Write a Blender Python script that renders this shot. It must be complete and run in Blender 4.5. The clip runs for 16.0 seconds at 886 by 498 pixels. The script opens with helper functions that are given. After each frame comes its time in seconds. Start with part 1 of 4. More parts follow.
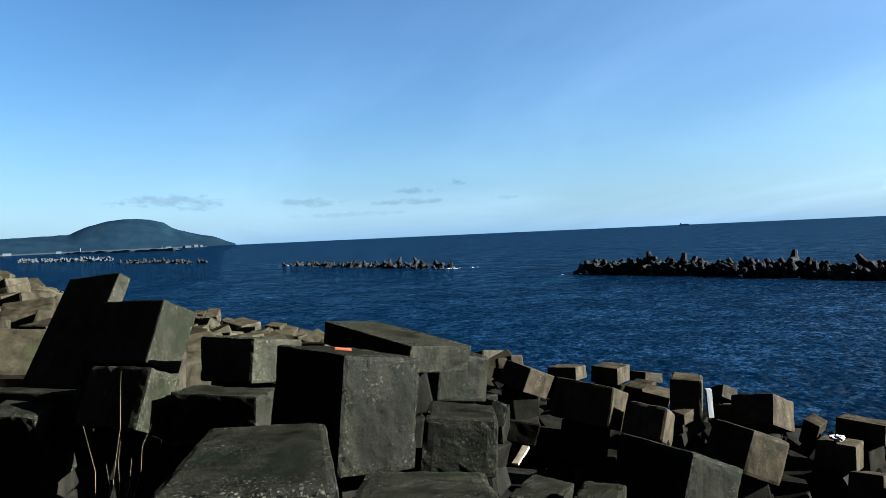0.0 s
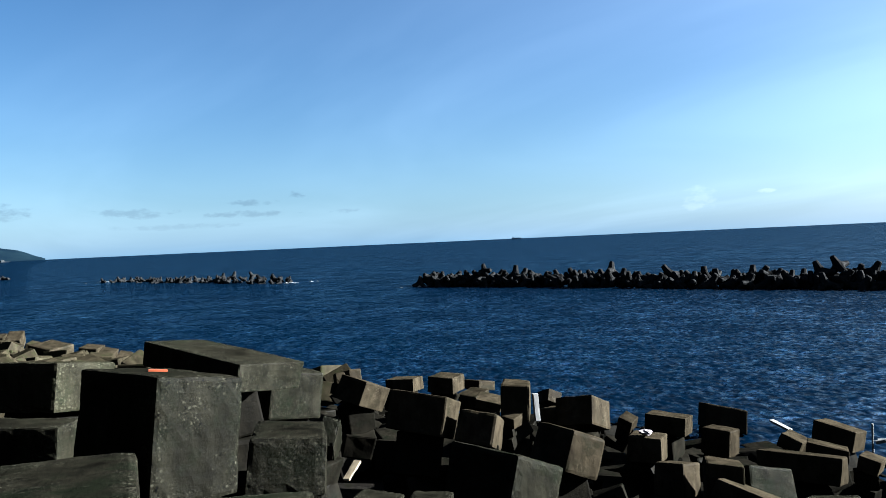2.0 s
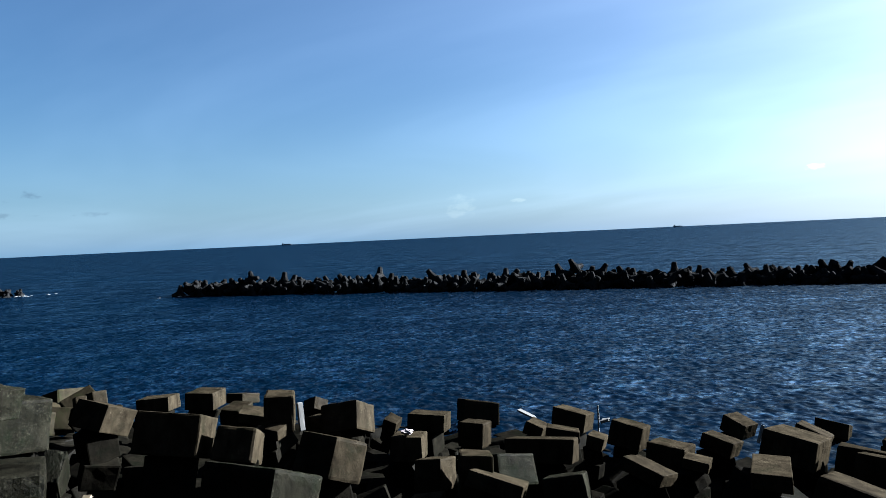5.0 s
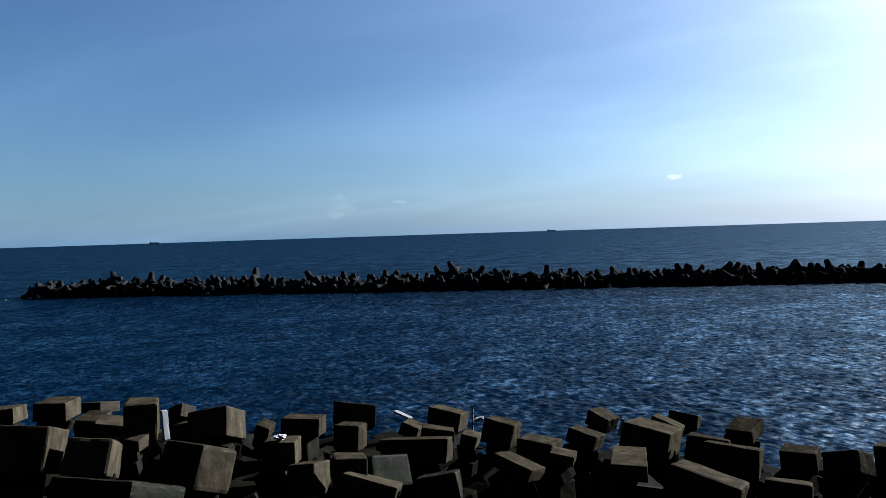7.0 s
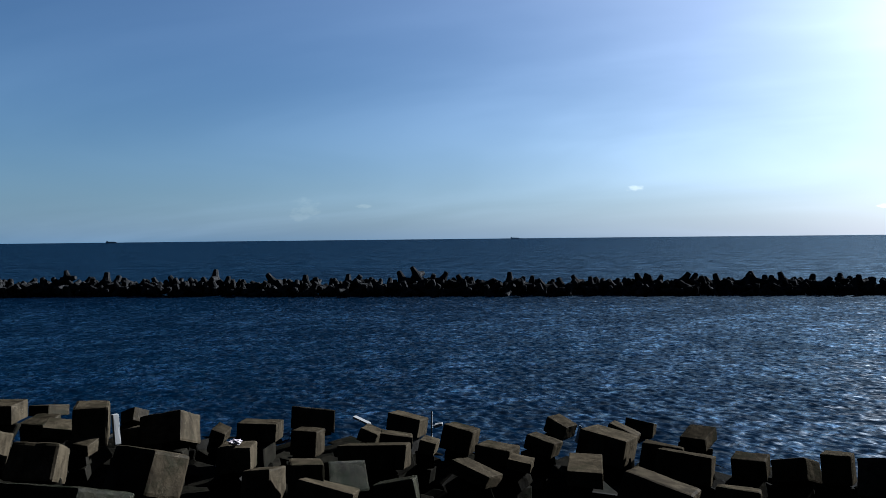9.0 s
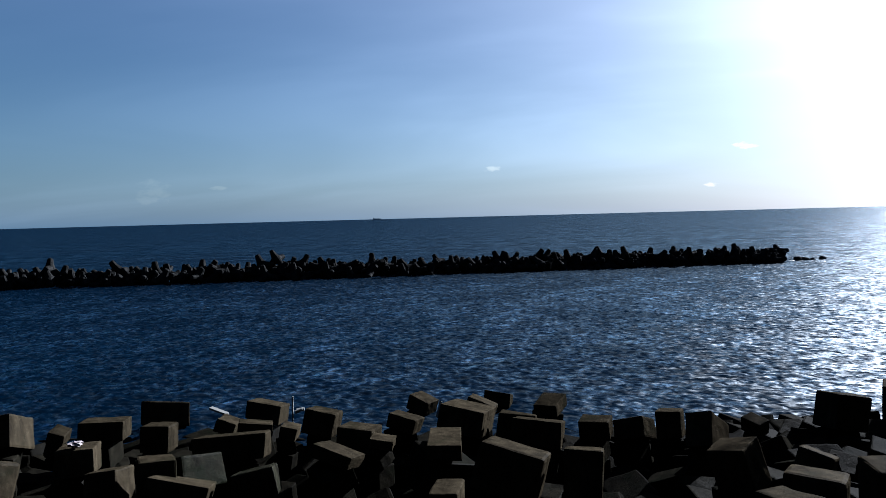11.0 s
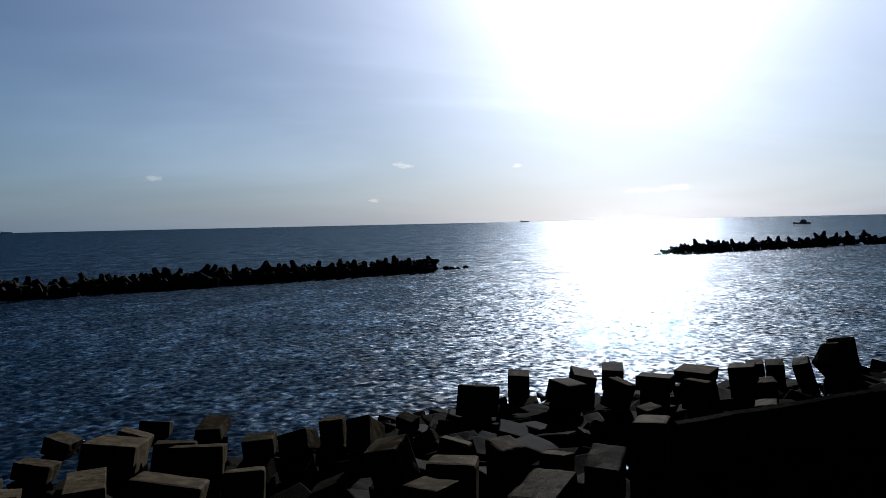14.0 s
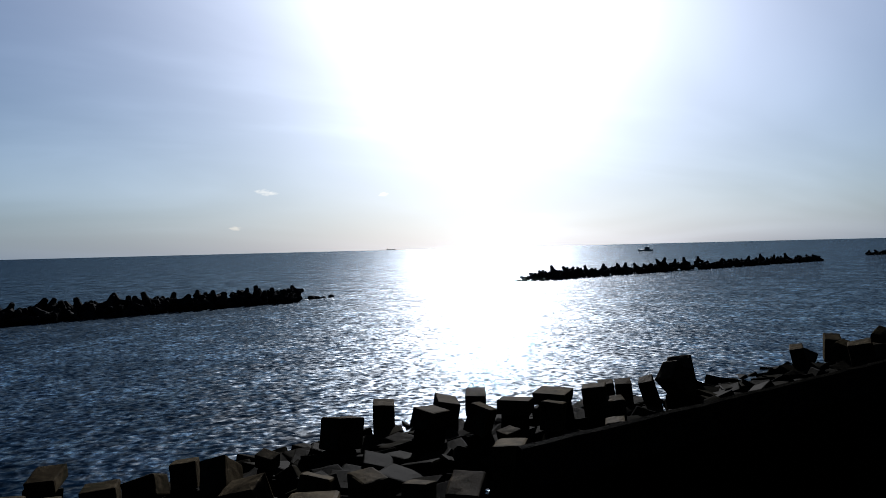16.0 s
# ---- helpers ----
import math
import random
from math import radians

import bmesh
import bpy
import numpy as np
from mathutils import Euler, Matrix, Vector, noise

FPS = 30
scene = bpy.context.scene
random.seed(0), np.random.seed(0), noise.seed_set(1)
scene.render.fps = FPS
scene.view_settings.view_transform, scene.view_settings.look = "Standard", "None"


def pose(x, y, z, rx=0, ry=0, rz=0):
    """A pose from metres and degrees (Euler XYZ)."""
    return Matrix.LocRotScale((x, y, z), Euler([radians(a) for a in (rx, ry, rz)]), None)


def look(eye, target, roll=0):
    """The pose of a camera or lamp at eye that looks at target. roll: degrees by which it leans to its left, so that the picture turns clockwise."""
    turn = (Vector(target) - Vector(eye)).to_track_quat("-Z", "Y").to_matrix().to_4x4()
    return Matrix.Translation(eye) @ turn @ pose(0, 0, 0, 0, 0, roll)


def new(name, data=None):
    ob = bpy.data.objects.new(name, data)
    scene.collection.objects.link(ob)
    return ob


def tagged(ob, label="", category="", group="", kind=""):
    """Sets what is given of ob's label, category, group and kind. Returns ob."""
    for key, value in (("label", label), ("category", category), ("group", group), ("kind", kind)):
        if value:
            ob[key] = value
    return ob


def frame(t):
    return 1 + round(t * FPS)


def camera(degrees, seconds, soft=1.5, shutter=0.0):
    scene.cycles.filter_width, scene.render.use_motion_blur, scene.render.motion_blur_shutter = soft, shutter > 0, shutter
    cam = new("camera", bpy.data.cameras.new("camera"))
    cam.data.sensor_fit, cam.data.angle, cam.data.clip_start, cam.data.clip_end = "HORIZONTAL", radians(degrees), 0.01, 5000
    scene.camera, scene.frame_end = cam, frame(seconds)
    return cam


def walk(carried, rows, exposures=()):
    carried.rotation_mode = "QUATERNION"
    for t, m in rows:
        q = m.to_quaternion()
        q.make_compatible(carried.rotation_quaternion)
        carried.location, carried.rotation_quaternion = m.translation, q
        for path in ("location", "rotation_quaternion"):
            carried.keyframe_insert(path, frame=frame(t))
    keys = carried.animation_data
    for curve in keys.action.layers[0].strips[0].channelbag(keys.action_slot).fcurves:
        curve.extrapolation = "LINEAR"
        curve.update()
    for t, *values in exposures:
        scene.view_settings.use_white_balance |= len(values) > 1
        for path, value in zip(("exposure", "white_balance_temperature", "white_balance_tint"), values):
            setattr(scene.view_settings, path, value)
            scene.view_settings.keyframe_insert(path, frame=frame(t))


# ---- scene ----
# ---- camera ----
cam = camera(65.94, 16.0, soft=0.7)
PATH = [
    (0.0, pose(0.000, -0.000, 7.000, 88.78, 2.56, 0.40)),
    (0.5, pose(0.022, -0.001, 6.996, 89.12, 2.57, -2.69)),
    (1.0, pose(0.046, -0.003, 6.993, 89.00, 2.77, -6.16)),
    (1.5, pose(0.071, -0.004, 6.994, 89.46, 2.65, -9.79)),
    (2.0, pose(0.099, -0.009, 6.993, 89.31, 2.56, -12.94)),
    (2.5, pose(0.135, -0.018, 6.995, 89.00, 2.45, -17.12)),
    (3.0, pose(0.160, -0.026, 6.996, 88.80, 2.65, -19.63)),
    (3.5, pose(0.187, -0.037, 7.001, 88.99, 2.54, -22.90)),
    (4.0, pose(0.208, -0.047, 7.005, 88.93, 2.58, -25.53)),
    (4.5, pose(0.232, -0.059, 7.009, 89.07, 2.65, -28.64)),
    (5.0, pose(0.259, -0.075, 7.009, 88.94, 2.67, -32.01)),
    (5.2, pose(0.267, -0.079, 7.009, 89.15, 2.91, -33.11)),
    (7.5, pose(0.328, -0.125, 7.007, 88.34, 1.51, -43.07)),
    (8.0, pose(0.335, -0.126, 7.007, 88.28, 1.43, -43.47)),
    (8.2, pose(0.340, -0.131, 7.007, 88.69, 1.09, -44.01)),
    (10.3, pose(0.382, -0.172, 7.006, 87.62, 1.60, -48.44)),
    (10.5, pose(0.398, -0.190, 7.007, 87.70, 1.47, -50.97)),
    (11.0, pose(0.423, -0.227, 7.005, 87.28, 1.48, -56.50)),
    (11.5, pose(0.442, -0.263, 7.004, 87.13, 1.45, -61.75)),
    (12.0, pose(0.461, -0.298, 7.008, 87.75, 0.99, -67.13)),
    (12.5, pose(0.478, -0.335, 7.013, 87.91, 1.33, -72.19)),
    (13.0, pose(0.491, -0.368, 7.019, 87.67, 1.14, -76.34)),
    (13.5, pose(0.502, -0.405, 7.024, 87.67, 1.14, -80.23)),
    (14.0, pose(0.510, -0.439, 7.029, 87.78, 1.23, -83.59)),
    (14.5, pose(0.515, -0.462, 7.035, 87.90, 1.41, -85.79)),
    (15.0, pose(0.518, -0.490, 7.038, 88.25, 1.47, -88.77)),
    (15.5, pose(0.519, -0.516, 7.041, 88.65, 1.49, -91.86)),
    (16.0, pose(0.519, -0.542, 7.045, 89.89, 1.43, -94.75)),
]

EXPOSURES = [(0.0, 1.36, 5350, 10), (2.5, 1.34, 5400, 10), (4.0, 1.10, 5350, 11), (5.0, 1.02, 5300, 12), (8.0, 0.33, 5150, 13), (10.5, 0.24, 5150, 13), (11.0, 0.10, 5150, 14), (12.0, -0.6, 5150, 14), (12.7, -0.78, 5200, 14), (14.0, -0.6, 5350, 15), (16.0, -0.45, 5500, 15)]
walk(cam, PATH, EXPOSURES)

# ---- light ----
SUN_AZ, SUN_EL = radians(-98.5), radians(21.0)     # azimuth from +y, positive to the left
world = bpy.data.worlds.new("sky")
scene.world = world
world.use_nodes = True
sun_dir = Vector((-math.sin(SUN_AZ) * math.cos(SUN_EL), math.cos(SUN_AZ) * math.cos(SUN_EL), math.sin(SUN_EL)))


def build_sky():
    nt = world.node_tree
    nt.nodes.clear()
    N, L = nt.nodes.new, nt.links.new
    out, bg = N("ShaderNodeOutputWorld"), N("ShaderNodeBackground")
    sky = N("ShaderNodeTexSky")
    sky.sky_type, sky.sun_disc = "NISHITA", False
    sky.sun_elevation, sky.sun_rotation = SUN_EL, -SUN_AZ
    sky.air_density, sky.dust_density, sky.ozone_density = 1.0, SKY_DUST, 2.0
    sky.altitude = 0
    # thin cirrus on a high flat layer: direction projected on a plane
    tc, sep = N("ShaderNodeTexCoord"), N("ShaderNodeSeparateXYZ")
    L(tc.outputs["Generated"], sep.inputs[0])
    up = N("ShaderNodeMath"); up.operation = "ADD"; up.inputs[1].default_value = 0.20
    L(sep.outputs["Z"], up.inputs[0])
    comb = N("ShaderNodeCombineXYZ")
    for i, ax in enumerate("XY"):
        dv = N("ShaderNodeMath"); dv.operation = "DIVIDE"
        L(sep.outputs[ax], dv.inputs[0]); L(up.outputs[0], dv.inputs[1]); L(dv.outputs[0], comb.inputs[i])
    mp = N("ShaderNodeMapping")
    mp.vector_type = "TEXTURE"
    mp.inputs["Rotation"].default_value[2] = radians(115)
    mp.inputs["Scale"].default_value = (4.2, 2.3, 1.0)
    L(comb.outputs[0], mp.inputs[0])
    def tex(scale, detail, rough, dist, lo, hi, src):
        n = N("ShaderNodeTexNoise")
        n.inputs["Scale"].default_value, n.inputs["Detail"].default_value = scale, detail
        n.inputs["Roughness"].default_value, n.inputs["Distortion"].default_value = rough, dist
        L(src, n.inputs["Vector"])
        r = N("ShaderNodeMapRange")
        r.interpolation_type = "SMOOTHSTEP"
        r.inputs["From Min"].default_value, r.inputs["From Max"].default_value = lo, hi
        L(n.outputs["Fac"], r.inputs["Value"])
        return r.outputs[0]
    streak = tex(1.6, 4, 0.5, 0.9, 0.30, 0.78, mp.outputs[0])
    broad = tex(0.75, 3, 0.5, 0.3, 0.25, 0.62, mp.outputs[0])
    mul = N("ShaderNodeMath"); mul.operation = "MULTIPLY"
    L(streak, mul.inputs[0]); L(broad, mul.inputs[1])
    amt = N("ShaderNodeMath"); amt.operation = "MULTIPLY"; amt.inputs[1].default_value = CIRRUS
    L(mul.outputs[0], amt.inputs[0])
    def math2(op, x, y=None, z=None):
        n = N("ShaderNodeMath"); n.operation = op
        for i, v in enumerate((x, y, z)):
            if isinstance(v, (int, float)):
                n.inputs[i].default_value = v
            elif v is not None:
                L(v, n.inputs[i])
        return n.outputs[0]
    def blend(fac, a, b, mode="MIX"):
        n = N("ShaderNodeMix"); n.data_type, n.blend_type = "RGBA", mode
        for k, v in (("Factor", fac), ("A", a), ("B", b)):
            if isinstance(v, (int, float)):
                n.inputs[k].default_value = v
            elif isinstance(v, tuple):
                n.inputs[k].default_value = (*v, 1)
            else:
                L(v, n.inputs[k])
        return n.outputs["Result"]
    hs = N("ShaderNodeHueSaturation")
    hs.inputs["Saturation"].default_value = SKY_SAT
    L(sky.outputs[0], hs.inputs["Color"])
    col = hs.outputs[0]
    # pale sea haze low over the horizon
    low = math2("POWER", math2("SUBTRACT", 1.0, math2("ABSOLUTE", sep.outputs["Z"])), 9.0)
    col = blend(math2("MULTIPLY", low, HAZE), col, HAZE_COLOUR)
    # white glow of the veiled sun
    sv = N("ShaderNodeVectorMath"); sv.operation = "DOT_PRODUCT"
    sv.inputs[1].default_value = sun_dir
    L(tc.outputs["Generated"], sv.inputs[0])
    ang = math2("ARCCOSINE", math2("MINIMUM", sv.outputs["Value"], 0.99999))
    g1 = math2("MULTIPLY", math2("EXPONENT", math2("MULTIPLY", ang, -1 / radians(GLOW_IN[1]))), GLOW_IN[0])
    g2 = math2("MULTIPLY", math2("EXPONENT", math2("MULTIPLY", ang, -1 / radians(GLOW_OUT[1]))), GLOW_OUT[0])
    glow = math2("ADD", g1, g2)
    # cirrus is brighter and whiter than the sky behind it
    bwn = N("ShaderNodeRGBToBW"); L(col, bwn.inputs[0])
    veil = N("ShaderNodeCombineColor")
    for i, k in enumerate((0.50, 0.60, 0.66)):
        L(math2("MULTIPLY", bwn.outputs[0], k), veil.inputs[i])
    col = blend(amt.outputs[0], col, veil.outputs[0], "ADD")
    glowc = N("ShaderNodeCombineColor")
    for i, k in enumerate((1.0, 0.93, 0.82)):
        L(math2("MULTIPLY", glow, math2("MULTIPLY_ADD", amt.outputs[0], 0.9, k)), glowc.inputs[i])
    col = blend(1.0, col, glowc.outputs[0], "ADD")
    # small fair-weather clouds low over the sea: azimuth, elevation, half widths in degrees, tone
    azi = math2("MULTIPLY", math2("ARCTAN2", math2("MULTIPLY", sep.outputs["X"], -1.0), sep.outputs["Y"]), 57.29578)
    elv = math2("MULTIPLY", math2("ARCSINE", sep.outputs["Z"]), 57.29578)
    ae = N("ShaderNodeCombineXYZ"); L(azi, ae.inputs[0]); L(math2("MULTIPLY", elv, 2.2), ae.inputs[1])
    cn = N("ShaderNodeTexNoise")
    cn.inputs["Scale"].default_value, cn.inputs["Detail"].default_value, cn.inputs["Roughness"].default_value = 0.9, 6, 0.62
    L(ae.outputs[0], cn.inputs["Vector"])
    ragged = math2("MULTIPLY_ADD", cn.outputs["Fac"], 3.4, -1.7)
    def cloud(az, el, wa, we, tone, depth):
        nonlocal col
        p = math2("POWER", math2("ABSOLUTE", math2("MULTIPLY", math2("SUBTRACT", azi, az), 1 / wa)), 2.0)
        q = math2("POWER", math2("ABSOLUTE", math2("MULTIPLY", math2("SUBTRACT", elv, el), 1 / we)), 2.0)
        d = math2("ADD", math2("SUBTRACT", 0.75, math2("ADD", p, q)), ragged)
        r = N("ShaderNodeMapRange"); r.interpolation_type = "SMOOTHSTEP"
        r.inputs["From Min"].default_value, r.inputs["From Max"].default_value = 0.0, 0.9
        r.inputs["To Max"].default_value = depth
        L(d, r.inputs["Value"])
        col = blend(r.outputs[0], col, blend(1.0, col, tone, "MULTIPLY"))
    # low sea haze lit through from behind, under the sun
    off = math2("MULTIPLY", math2("SUBTRACT", azi, math.degrees(SUN_AZ)), 1 / HAZE_GLOW[1])
    lit = math2("MULTIPLY", math2("EXPONENT", math2("MULTIPLY", math2("MULTIPLY", off, off), -1.0)), math2("POWER", low, 2.0))
    warm = N("ShaderNodeCombineColor")
    for i, k in enumerate((1.0, 0.95, 0.78)):
        L(math2("MULTIPLY", lit, HAZE_GLOW[0] * k), warm.inputs[i])
    col = blend(1.0, col, warm.outputs[0], "ADD")
    GREY, WHITE = (0.66, 0.66, 0.70), (1.5, 1.35, 1.2)
    cloud(22.3, 3.5, 5.2, 0.62, GREY, 0.65)
    cloud(20.0, 2.9, 2.4, 0.30, GREY, 0.5)
    cloud(11.4, 3.1, 3.6, 0.48, GREY, 0.55)
    cloud(2.4, 3.75, 2.2, 0.35, GREY, 0.6)
    cloud(2.7, 2.85, 4.4, 0.35, GREY, 0.55)
    cloud(-0.8, 4.3, 1.0, 0.35, GREY, 0.65)
    cloud(-4.8, 2.85, 1.6, 0.25, GREY, 0.4)
    cloud(8.0, 2.0, 6.0, 0.30, GREY, 0.3)
    cloud(-33.6, 2.4, 1.5, 1.3, WHITE, 0.30)
    cloud(-38.5, 2.7, 0.8, 0.22, WHITE, 0.5)
    cloud(-60.8, 3.84, 1.0, 0.32, WHITE, 0.95)
    cloud(-80.4, 4.85, 1.1, 0.34, WHITE, 0.95)
    cloud(-89.9, 4.6, 0.7, 0.24, WHITE, 0.9)
    cloud(-78.0, 2.0, 0.7, 0.24, WHITE, 0.9)
    cloud(-100.3, 2.25, 2.2, 0.28, WHITE, 0.6)
    cloud(-102.7, 2.4, 1.6, 0.28, WHITE, 0.6)
    L(col, bg.inputs["Color"])
    bg.inputs["Strength"].default_value = SKY_STRENGTH
    L(bg.outputs[0], out.inputs[0])


SKY_STRENGTH, SKY_DUST, CIRRUS, SKY_SAT = 0.055, 0.3, 0.45, 1.19
HAZE, HAZE_COLOUR = 0.75, (1.55, 3.5, 5.2)
GLOW_IN, GLOW_OUT = (40.0, 6.3), (34.0, 15.5)       # brightness and width in degrees
HAZE_GLOW = (7.0, 12.0)
build_sky()

sun = new("sun", bpy.data.lights.new("sun", "SUN"))
sun.data.energy, sun.data.angle, sun.data.color = 52.0, radians(0.55), (1.0, 0.93, 0.80)
sun.matrix_world = look(sun_dir * 50, (0, 0, 0))


# ---- materials ----
def material(name):
    m = bpy.data.materials.new(name)
    m.use_nodes = True
    nt = m.node_tree
    return m, nt, nt.nodes["Principled BSDF"]


def noise_node(nt, scale, detail=4, rough=0.55, vec=None, dist=0.0):
    n = nt.nodes.new("ShaderNodeTexNoise")
    n.inputs["Scale"].default_value, n.inputs["Detail"].default_value = scale, detail
    n.inputs["Roughness"].default_value, n.inputs["Distortion"].default_value = rough, dist
    if vec:
        nt.links.new(vec, n.inputs["Vector"])
    return n.outputs["Fac"]


def ramp(nt, fac, *stops):
    r = nt.nodes.new("ShaderNodeValToRGB")
    e = r.color_ramp.elements
    while len(e) < len(stops):
        e.new(0.5)
    for el, (p, c) in zip(e, stops):
        el.position, el.color = p, (*c, 1) if len(c) == 3 else c
    nt.links.new(fac, r.inputs[0])
    return r.outputs[0]


def mixc(nt, fac, a, b, mode="MIX"):
    m = nt.nodes.new("ShaderNodeMix")
    m.data_type, m.blend_type = "RGBA", mode
    for k, v in (("Factor", fac), ("A", a), ("B", b)):
        if isinstance(v, (int, float)):
            m.inputs[k].default_value = v
        elif isinstance(v, tuple):
            m.inputs[k].default_value = (*v, 1)
        else:
            nt.links.new(v, m.inputs[k])
    return m.outputs["Result"]


def bump(nt, p, height, strength, distance, normal=None):
    b = nt.nodes.new("ShaderNodeBump")
    b.inputs["Strength"].default_value, b.inputs["Distance"].default_value = strength, distance
    nt.links.new(height, b.inputs["Height"])
    if normal:
        nt.links.new(normal, b.inputs["Normal"])
    nt.links.new(b.outputs[0], p.inputs["Normal"])
    return b.outputs[0]


SHEEN = 0.0008


def concrete(name, light, dark, moss, pits=1.0, island=False, mossy=0.0, chipped=False):
    """Old sea-worn concrete: blotches, rain stains, dark algae, grain and exposed aggregate."""
    m, nt, p = material(name)
    geo = nt.nodes.new("ShaderNodeNewGeometry")
    info = nt.nodes.new("ShaderNodeObjectInfo")
    pos = geo.outputs["Position"]
    def op(kind, a, b):
        n = nt.nodes.new("ShaderNodeMath")
        n.operation = kind
        for k, v in enumerate((a, b)):
            if isinstance(v, (int, float)):
                n.inputs[k].default_value = v
            else:
                nt.links.new(v, n.inputs[k])
        return n.outputs[0]
    blotch = noise_node(nt, 2.3, 8, 0.62, pos, 0.6)
    col = ramp(nt, blotch, (0.30, dark), (0.62, light))
    # rain stains run down the sides
    mp = nt.nodes.new("ShaderNodeMapping")
    mp.inputs["Scale"].default_value = (4.2, 4.2, 0.7)
    nt.links.new(pos, mp.inputs[0])
    stain = ramp(nt, noise_node(nt, 1.0, 7, 0.68, mp.outputs[0], 0.5), (0.34, (0.22, 0.20, 0.17)), (0.60, (1.15, 1.12, 1.06)))
    col = mixc(nt, 0.75, col, stain, "MULTIPLY")
    alga = op("MULTIPLY", noise_node(nt, 3.1, 6, 0.68, pos), noise_node(nt, 0.9, 3, 0.6, pos))
    col = mixc(nt, ramp(nt, alga, (0.27 - 0.06 * mossy, (0, 0, 0)), (0.38 - 0.06 * mossy, (1, 1, 1))), col, moss)
    grain = ramp(nt, noise_node(nt, 70, 5, 0.8, pos), (0.32, (0.55, 0.54, 0.52)), (0.68, (1.4, 1.38, 1.34)))
    col = mixc(nt, 0.8, col, grain, "MULTIPLY")
    # exposed pebbles where the skin has worn off: pale, or dark sockets
    worn = ramp(nt, noise_node(nt, 2.4, 5, 0.65, pos), (0.52, (0, 0, 0)), (0.64, (1, 1, 1)))
    if chipped:
        rim = nt.nodes.new("ShaderNodeMapRange")
        rim.inputs["From Min"].default_value, rim.inputs["From Max"].default_value = 0.503, 0.53
        nt.links.new(geo.outputs["Pointiness"], rim.inputs["Value"])
        worn = op("MAXIMUM", worn, rim.outputs[0])
    relief = None
    for scale, reach, share in ((34, 0.36, 0.62), (62, 0.34, 0.50), (135, 0.32, 0.4)):
        vor = nt.nodes.new("ShaderNodeTexVoronoi")
        vor.inputs["Scale"].default_value = scale
        nt.links.new(pos, vor.inputs["Vector"])
        pick = nt.nodes.new("ShaderNodeSeparateColor")
        nt.links.new(vor.outputs["Color"], pick.inputs[0])
        amt = op("MULTIPLY", op("LESS_THAN", vor.outputs["Distance"], reach), op("GREATER_THAN", pick.outputs[0], share))
        amt = op("MULTIPLY", amt, op("MULTIPLY", worn, pits))
        col = mixc(nt, amt, col, ramp(nt, pick.outputs[1], (0.40, tuple(0.3 * c for c in dark)), (0.46, tuple(1.5 * c for c in light)), (0.85, tuple(4.0 * c for c in light))))
        relief = amt if relief is None else op("ADD", relief, amt)
    tone = nt.nodes.new("ShaderNodeMapRange")
    tone.inputs["To Min"].default_value, tone.inputs["To Max"].default_value = 0.72, 1.25
    nt.links.new(geo.outputs["Random Per Island"] if island else info.outputs["Random"], tone.inputs["Value"])
    val = nt.nodes.new("ShaderNodeHueSaturation")
    nt.links.new(col, val.inputs["Color"]); nt.links.new(tone.outputs[0], val.inputs["Value"])
    nt.links.new(val.outputs[0], p.inputs["Base Color"])
    p.inputs["Roughness"].default_value = 0.9
    p.inputs["Specular IOR Level"].default_value = 0.0
    b1 = bump(nt, p, noise_node(nt, 20, 10, 0.75, pos), 0.6, 0.014)
    b2 = bump(nt, p, relief, 0.6 * pits, 0.006, b1)
    # sea-polished skin: a faint broad sheen against the sun
    sheen = nt.nodes.new("ShaderNodeBsdfGlossy")
    sheen.inputs["Roughness"].default_value = 0.55
    nt.links.new(b2, sheen.inputs["Normal"])
    mix = nt.nodes.new("ShaderNodeMixShader")
    mix.inputs[0].default_value = SHEEN
    nt.links.new(p.outputs[0], mix.inputs[1]); nt.links.new(sheen.outputs[0], mix.inputs[2])
    nt.links.new(mix.outputs[0], nt.nodes["Material Output"].inputs["Surface"])
    return m


def plain(name, colour, rough=0.6, var=0.25, scale=6.0, metal=0.0):
    m, nt, p = material(name)
    pos = nt.nodes.new("ShaderNodeNewGeometry").outputs["Position"]
    lo = tuple(c * (1 - var) for c in colour)
    hi = tuple(min(1, c * (1 + var)) for c in colour)
    nt.links.new(ramp(nt, noise_node(nt, scale, 5, 0.6, pos), (0.3, lo), (0.7, hi)), p.inputs["Base Color"])
    p.inputs["Roughness"].default_value, p.inputs["Metallic"].default_value = rough, metal
    p.inputs["Specular IOR Level"].default_value = 0.1
    return m


